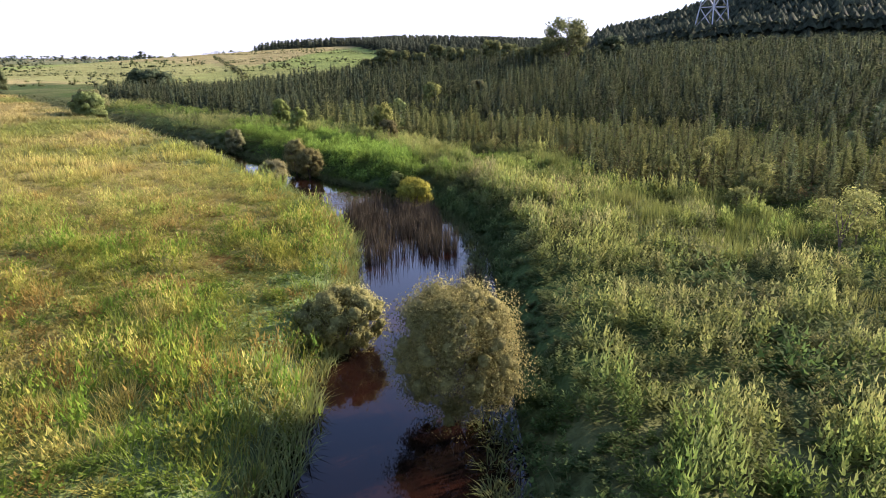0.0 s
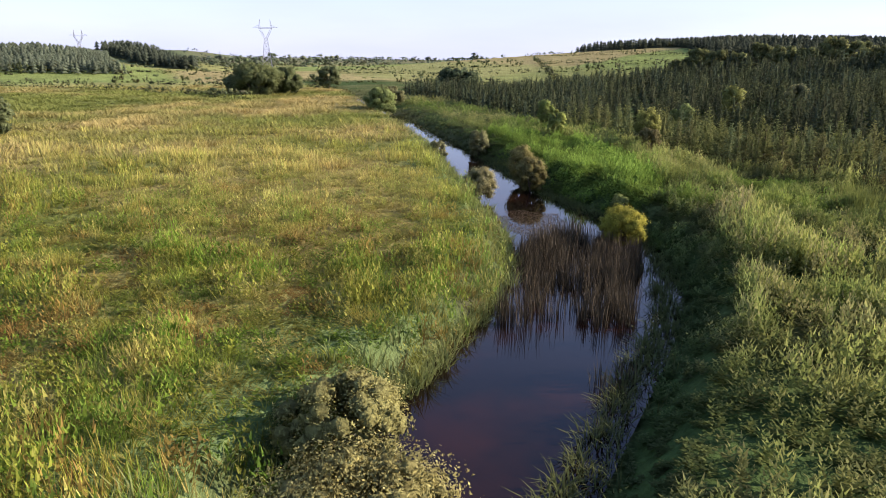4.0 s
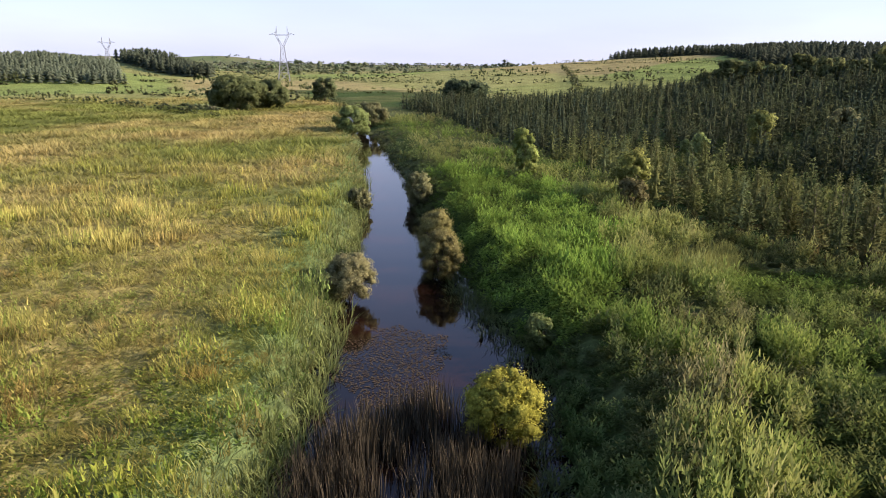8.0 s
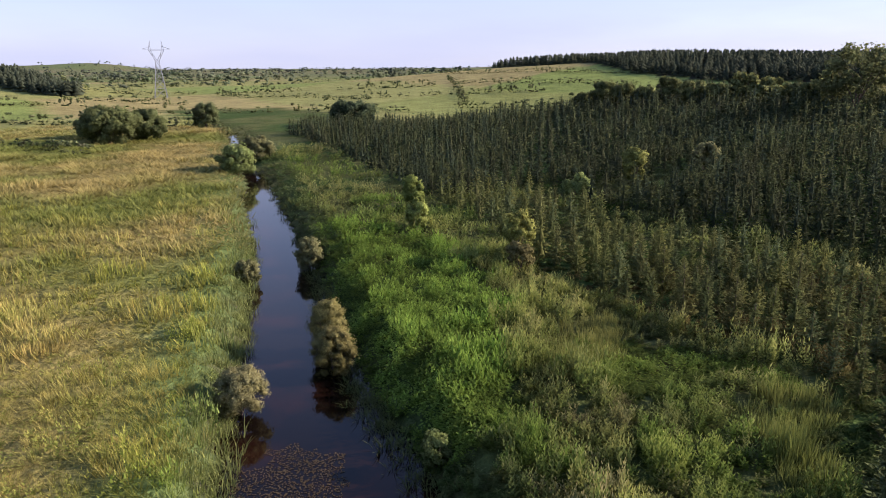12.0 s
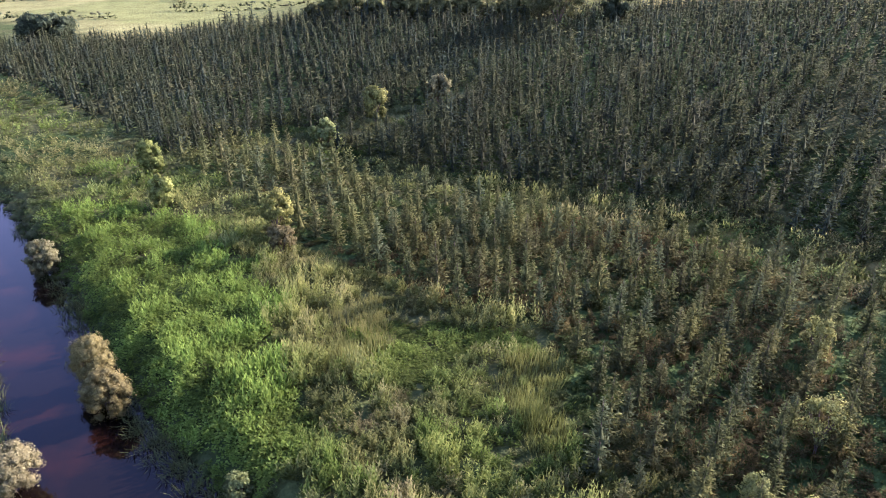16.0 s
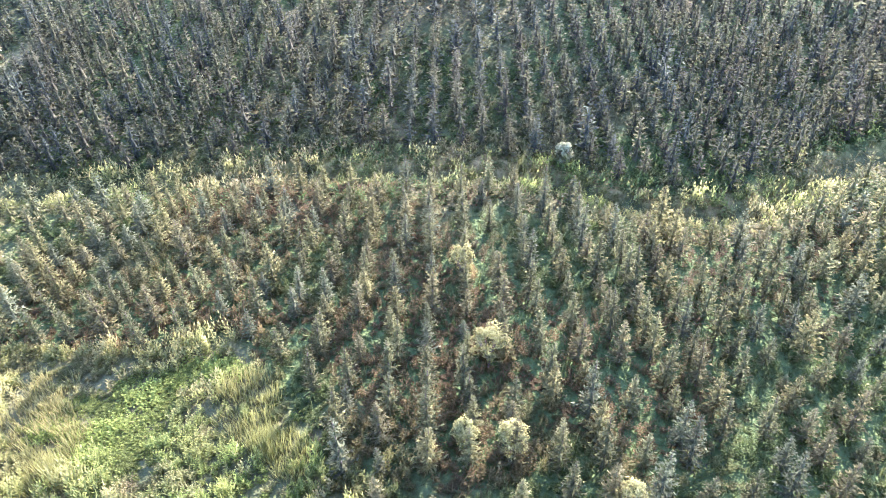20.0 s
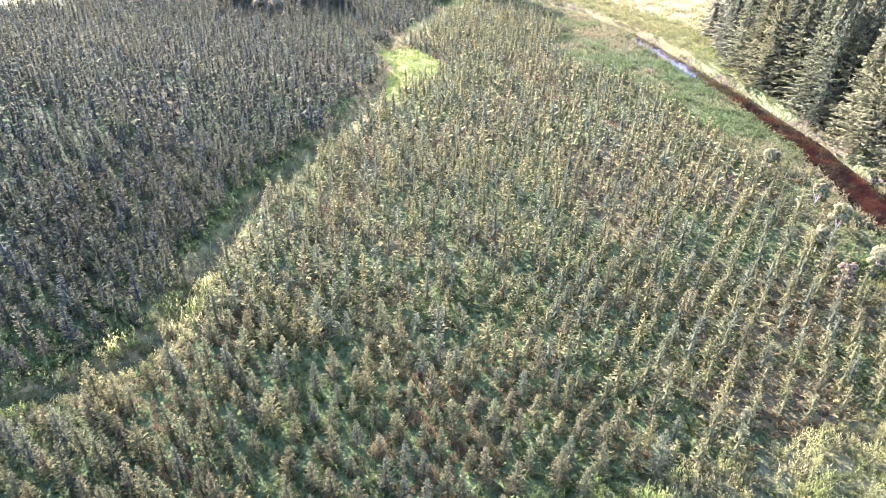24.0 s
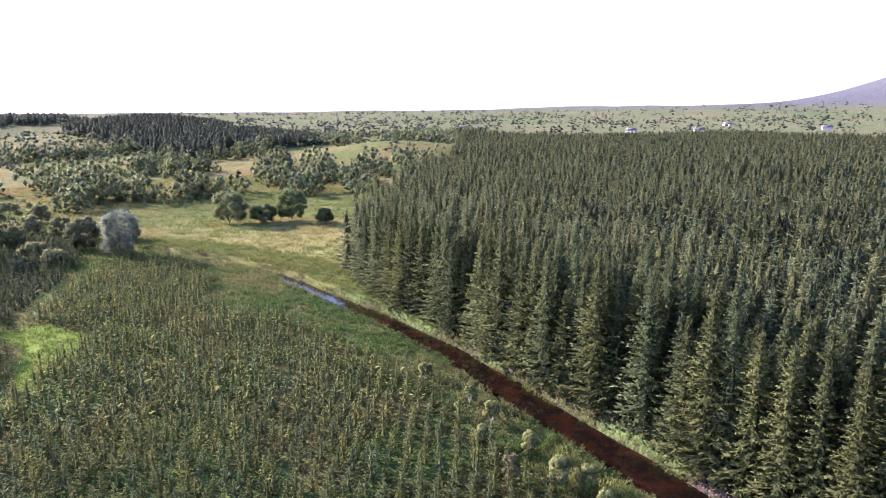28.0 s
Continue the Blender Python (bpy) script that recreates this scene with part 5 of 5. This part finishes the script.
# unbroken ones: the old ditch hedge across the meadow, and those round the two fields on the north hill
for line in ([(-222, 122), (-198, 131), (-167, 133), (-140, 131), (-115, 127), (-99, 124)], [(-112, 351), (-84, 348), (-50, 341), (-25, 339)], [(-126, 376), (-106, 336), (-81, 275)], [(-144, 410), (-116, 394), (-57, 377), (-10, 360)], [(-228, 314), (-196, 300), (-177, 302), (-130, 292)]):
    a, b = along(line, 1.5, 0.7)
    hx.append(a); hy.append(b); low.append(len(a))
hx, hy = np.concatenate(hx), np.concatenate(hy)
s = rng.uniform(0.5, 1.3, len(hx))
s[low[0]:] *= 0.72
far_trees("hedgerow", hx, hy, 4.2 * s, 3.4 * s * (0.45 + 1.0 * value_noise(hx, hy, 11, 8)), (0.13, 0.155, 0.05), "overgrown field hedges of thorn and willow", "hedge", hedge_crowns)
# scrub and woods to the east, beyond the river bend
WOODS = [[(324, -10), (318, -30), (332, -56)], [(330, -6), (326, -32), (340, -56)], [(453, -30), (432, -45), (450, -72)], [(465, -30), (445, -50), (460, -75)], [(503, 23), (492, 15), (496, 6)], [(421, 21), (368, 12), (334, 2)], [(456, 7), (400, -7), (372, -14)],
         [(604, 40), (614, 18), (607, -9), (640, -54)], [(620, 38), (628, 14), (622, -12), (652, -58)], [(478, -133), (420, -108), (373, -85), (330, -85), (300, -85)], [(463, -153), (400, -128), (340, -110)], [(363, -125), (330, -118), (288, -108)],
         [(353, -198), (334, -170), (312, -140)], [(430, -173), (390, -160), (352, -150)], [(448, -240), (430, -205), (380, -190)], [(545, -95), (561, -124), (603, -164)], [(520, -40), (540, -60), (560, -74)], [(700, -330), (800, -420), (900, -560)], [(620, -300), (700, -400), (720, -520)],
         [(380, 40), (410, 60), (440, 75)], [(300, 30), (320, 10), (345, 2)], [(640, -180), (700, -220), (760, -330)], [(560, 90), (620, 70), (700, 40)], [(900, -300), (1000, -500), (1000, -700)]]
hx, hy = [], []
for line in WOODS:
    for rows in range(2):
        a, b = along(line, 4.8, 5.5)
        hx.append(a); hy.append(b)
hx, hy = np.concatenate(hx), np.concatenate(hy)
s = rng.uniform(0.5, 1.35, len(hx))
far_trees("woodland", hx, hy, 10.5 * s, 12.0 * s * rng.uniform(0.75, 1.3, len(hx)), (0.135, 0.165, 0.06), "grey-green willow scrub and oak woods on rough grazing", "woods", tree_crowns)
# far country: belts of trees to the skyline
a = rng.uniform(0, 2 * np.pi, 15000); q = rng.uniform(550, 2900, 15000)
hx, hy = 3 + q * np.sin(a), 35 + q * np.cos(a)
u, w = hx * 0.88 - hy * 0.47, hx * 0.47 + hy * 0.88
belt = np.minimum(np.abs((u / 120 + 0.25 * fbm(hx, hy, 160, 51)) % 1 - 0.5), np.abs((w / 85 + 0.25 * fbm(hx, hy, 160, 52)) % 1 - 0.5))
ok = ((belt < 0.07) | (fbm(hx, hy, 240, 171) > np.where(hx > 300, 0.55, 0.63))) & (ground(hx, hy) < 60) & ~inside(hx, hy, OLD)
hx, hy = hx[ok], hy[ok]
s = rng.uniform(0.7, 1.5, len(hx))
close = np.hypot(hx - 3, hy - 35) < 1150
# leaf tones turn slightly bluer further off, a mild haze in the colour
far_trees("hillside_woods", hx[close], hy[close], 15 * s[close], 10 * s[close], (0.125, 0.155, 0.07), "clumps of trees and scrub among far fields", "woods", hedge_crowns)
hx, hy, s = hx[~close], hy[~close], s[~close]
far_trees("distant_woods", hx, hy, 19 * s, 10 * s, (0.115, 0.145, 0.08), "belts of distant trees between fields", "woods", remote_crowns)


def conifer_wood(name, polygon, step, high, label, bright=1.0):
    p = np.array(polygon)
    x, y = [g.ravel() for g in np.meshgrid(np.arange(p[:, 0].min(), p[:, 0].max(), step), np.arange(p[:, 1].min(), p[:, 1].max(), step))]
    x, y = x + rng.normal(0, step * 0.2, len(x)), y + rng.normal(0, step * 0.2, len(y))
    ok = inside(x, y, polygon)
    x, y = x[ok], y[ok]
    s = (0.78 + 0.3 * fbm(x, y, 25, 61) + rng.uniform(-0.10, 0.10, len(x))) * high / 20.5
    tone = bright * np.array((0.10, 0.125, 0.062))[None] * rng.uniform(0.8, 1.25, len(x))[:, None]
    return stuff(name, scatter(wood_tree, x, y, ground(x, y), s * 2.5, s, tone), NEEDLE, label, "spruces")


conifer_wood("conifer_wood", NORTH_WOOD, 3.6, 6.0, "dark conifer wood on a low hill")
conifer_wood("conifer_wood", HILL_WOOD, 3.3, 11, "dark conifer plantation high on the hill")
# the knoll's tone is doubled, putting sunlight and haze into its colour
conifer_wood("conifer_wood", [(-318, 130), (-262, 128), (-240, 150), (-222, 168), (-214, 184), (-238, 196), (-282, 229), (-320, 240), (-345, 228), (-350, 180)], 2.8, 5.0, "dense conifer wood on a knoll", 2.1)
conifer_wood("conifer_wood", [(-352, 272), (-318, 268), (-290, 269), (-277, 275), (-284, 286), (-320, 292), (-352, 294)], 3.0, 7, "strip of dark conifers on a ridge")
conifer_wood("conifer_wood", EAST_WOOD, 6.5, 13, "conifer forest covering a rounded hill")
conifer_wood("conifer_wood", [(630, -128), (622, -174), (722, -266), (850, -300), (945, -337), (867, -225), (740, -170)], 6.5, 13, "dark strip of conifers below the hill")
conifer_wood("conifer_wood", [(1110, 90), (1120, 20), (1115, -20), (1200, -76), (1300, -60), (1330, 100), (1220, 170)], 9.0, 15, "dark conifer forest on a distant ridge")



# rough grass beyond the river bend
ex, ey = pick_places(16000, 160, 420, -110, 95)
ed, es, ew = to_line(ex, ey, RIVER, 3)
ok = (ed > ew + 0.4) & ~inside(ex, ey, OLD) & ~inside(ex, ey, HILL)
ex, ey = ex[ok], ey[ok]
ecol = slope_colour((0.16, 0.205, 0.045), (0.29, 0.255, 0.07), smooth(0.4, 0.6, fbm(ex, ey, 45, 61))) * rng.uniform(0.8, 1.2, len(ex))[:, None]
stuff("rough_grass", scatter(wide_tufts, ex, ey, ground(ex, ey), 3.2, rng.uniform(0.6, 1.3, len(ex)), ecol), GRASS, "rough green and rusty grass on open wet land", "grass")

# ---- power line towers ----
def bars_mesh(segments, thick):
    bm = bmesh.new()
    for a, b in segments:
        a, b = Vector(a), Vector(b)
        d = (b - a).normalized(); u = d.orthogonal().normalized() * thick; w = d.cross(u)
        lo = [bm.verts.new(a + p) for p in (u, w, -u, -w)]
        hi = [bm.verts.new(b + p) for p in (u, w, -u, -w)]
        for k in range(4):
            bm.faces.new((lo[k], lo[(k + 1) % 4], hi[(k + 1) % 4], hi[k]))
        bm.faces.new(lo[::-1]); bm.faces.new(hi)
    me = bpy.data.meshes.new("bars")
    bm.to_mesh(me); bm.free()
    me.materials.append(STEEL)
    return me


def pylon(x, y, turn, scale=1.0):
    z = float(ground(np.array([x]), np.array([y]))[0])
    e = thing("pylon", (x, y, z - 0.2), "grey steel lattice pylon with a forked head", "pylon", "pylons of the power line", radians(turn), scale)
    levels = [(0, 2.9), (4.5, 2.35), (8.5, 1.85), (12, 1.45), (15, 1.1), (17.5, 0.85)]
    corner = [(1, 1), (-1, 1), (-1, -1), (1, -1)]
    for sx, sy in corner:
        part("leg", bars_mesh([((sx * a[1], sy * a[1], a[0]), (sx * b[1], sy * b[1], b[0])) for a, b in zip(levels[:-1], levels[1:])], 0.13), e)
    for k in range(4):
        (ax_, ay_), (bx_, by_) = corner[k], corner[(k + 1) % 4]
        seg = []
        for a, b in zip(levels[:-1], levels[1:]):
            seg += [((ax_ * a[1], ay_ * a[1], a[0]), (bx_ * b[1], by_ * b[1], b[0])), ((bx_ * a[1], by_ * a[1], a[0]), (ax_ * b[1], ay_ * b[1], b[0])), ((ax_ * b[1], ay_ * b[1], b[0]), (bx_ * b[1], by_ * b[1], b[0]))]
        part("bracing", bars_mesh(seg, 0.07), e)
    for sx in (-1, 1):
        seg = []
        for sy in (-0.8, 0.8):
            seg += [((sx * 0.85, sy, 17.5), (sx * 3.4, sy * 0.6, 22.5)), ((sx * 3.4, sy * 0.6, 22.5), (sx * 2.6, 0, 27)), ((0, sy, 17.6), (sx * 2.6, sy * 0.6, 22.5)), ((sx * 2.6, sy * 0.6, 22.5), (sx * 2.6, 0, 27)), ((sx * 1.7, sy * 0.8, 19.4), (sx * 1.9, sy * 0.7, 20.8))]
        part("horn", bars_mesh(seg, 0.10), e)
    part("cross_arm", bars_mesh([((-6.2, 0, 23), (6.2, 0, 23)), ((-6.2, 0, 23), (-2.6, 0.4, 24.3)), ((6.2, 0, 23), (2.6, 0.4, 24.3)), ((-3.4, 0.5, 22.5), (3.4, 0.5, 22.5)), ((-3.4, -0.5, 22.5), (3.4, -0.5, 22.5))], 0.10), e)
    return e


pylon(-246, 296, 40)
pylon(91, 246, 25, 1.7)
pylon(-480, 355, 40)


# ---- far farmhouses ----
def farmhouse(x, y, turn):
    z = float(ground(np.array([x]), np.array([y]))[0])
    e = thing("farmhouse", (x, y, z), "small white farmhouse with a grey slate roof", "house", "far farmhouses", radians(turn))
    bm = bmesh.new(); bmesh.ops.create_cube(bm, size=1, matrix=Matrix.Translation((0, 0, 2)) @ Matrix.Diagonal((16, 9, 5, 1)))
    me = bpy.data.meshes.new("wall"); bm.to_mesh(me); bm.free(); me.materials.append(RENDERED); part("wall", me, e)
    v = [(-8.6, -5, 4.4), (8.6, -5, 4.4), (8.6, 5, 4.4), (-8.6, 5, 4.4), (-8.6, 0, 8), (8.6, 0, 8)]
    part("roof", mesh_of("roof", np.array(v), np.array([(0, 1, 5), (0, 5, 4), (2, 3, 4), (2, 4, 5), (0, 4, 3), (1, 2, 5), (0, 3, 2), (0, 2, 1)]), None, SLATE), e, "grey slate roof")
    bm = bmesh.new(); bmesh.ops.create_cube(bm, size=1, matrix=Matrix.Translation((6, 0, 8)) @ Matrix.Diagonal((1, 1.4, 2.4, 1)))
    me = bpy.data.meshes.new("chimney"); bm.to_mesh(me); bm.free(); me.materials.append(RENDERED); part("chimney", me, e)


for x, y, a in ((760, -820, 20), (690, -900, 50), (980, -640, 10), (1150, -760, 75), (620, -1150, 40), (880, -1250, 5)):
    farmhouse(x, y, a)
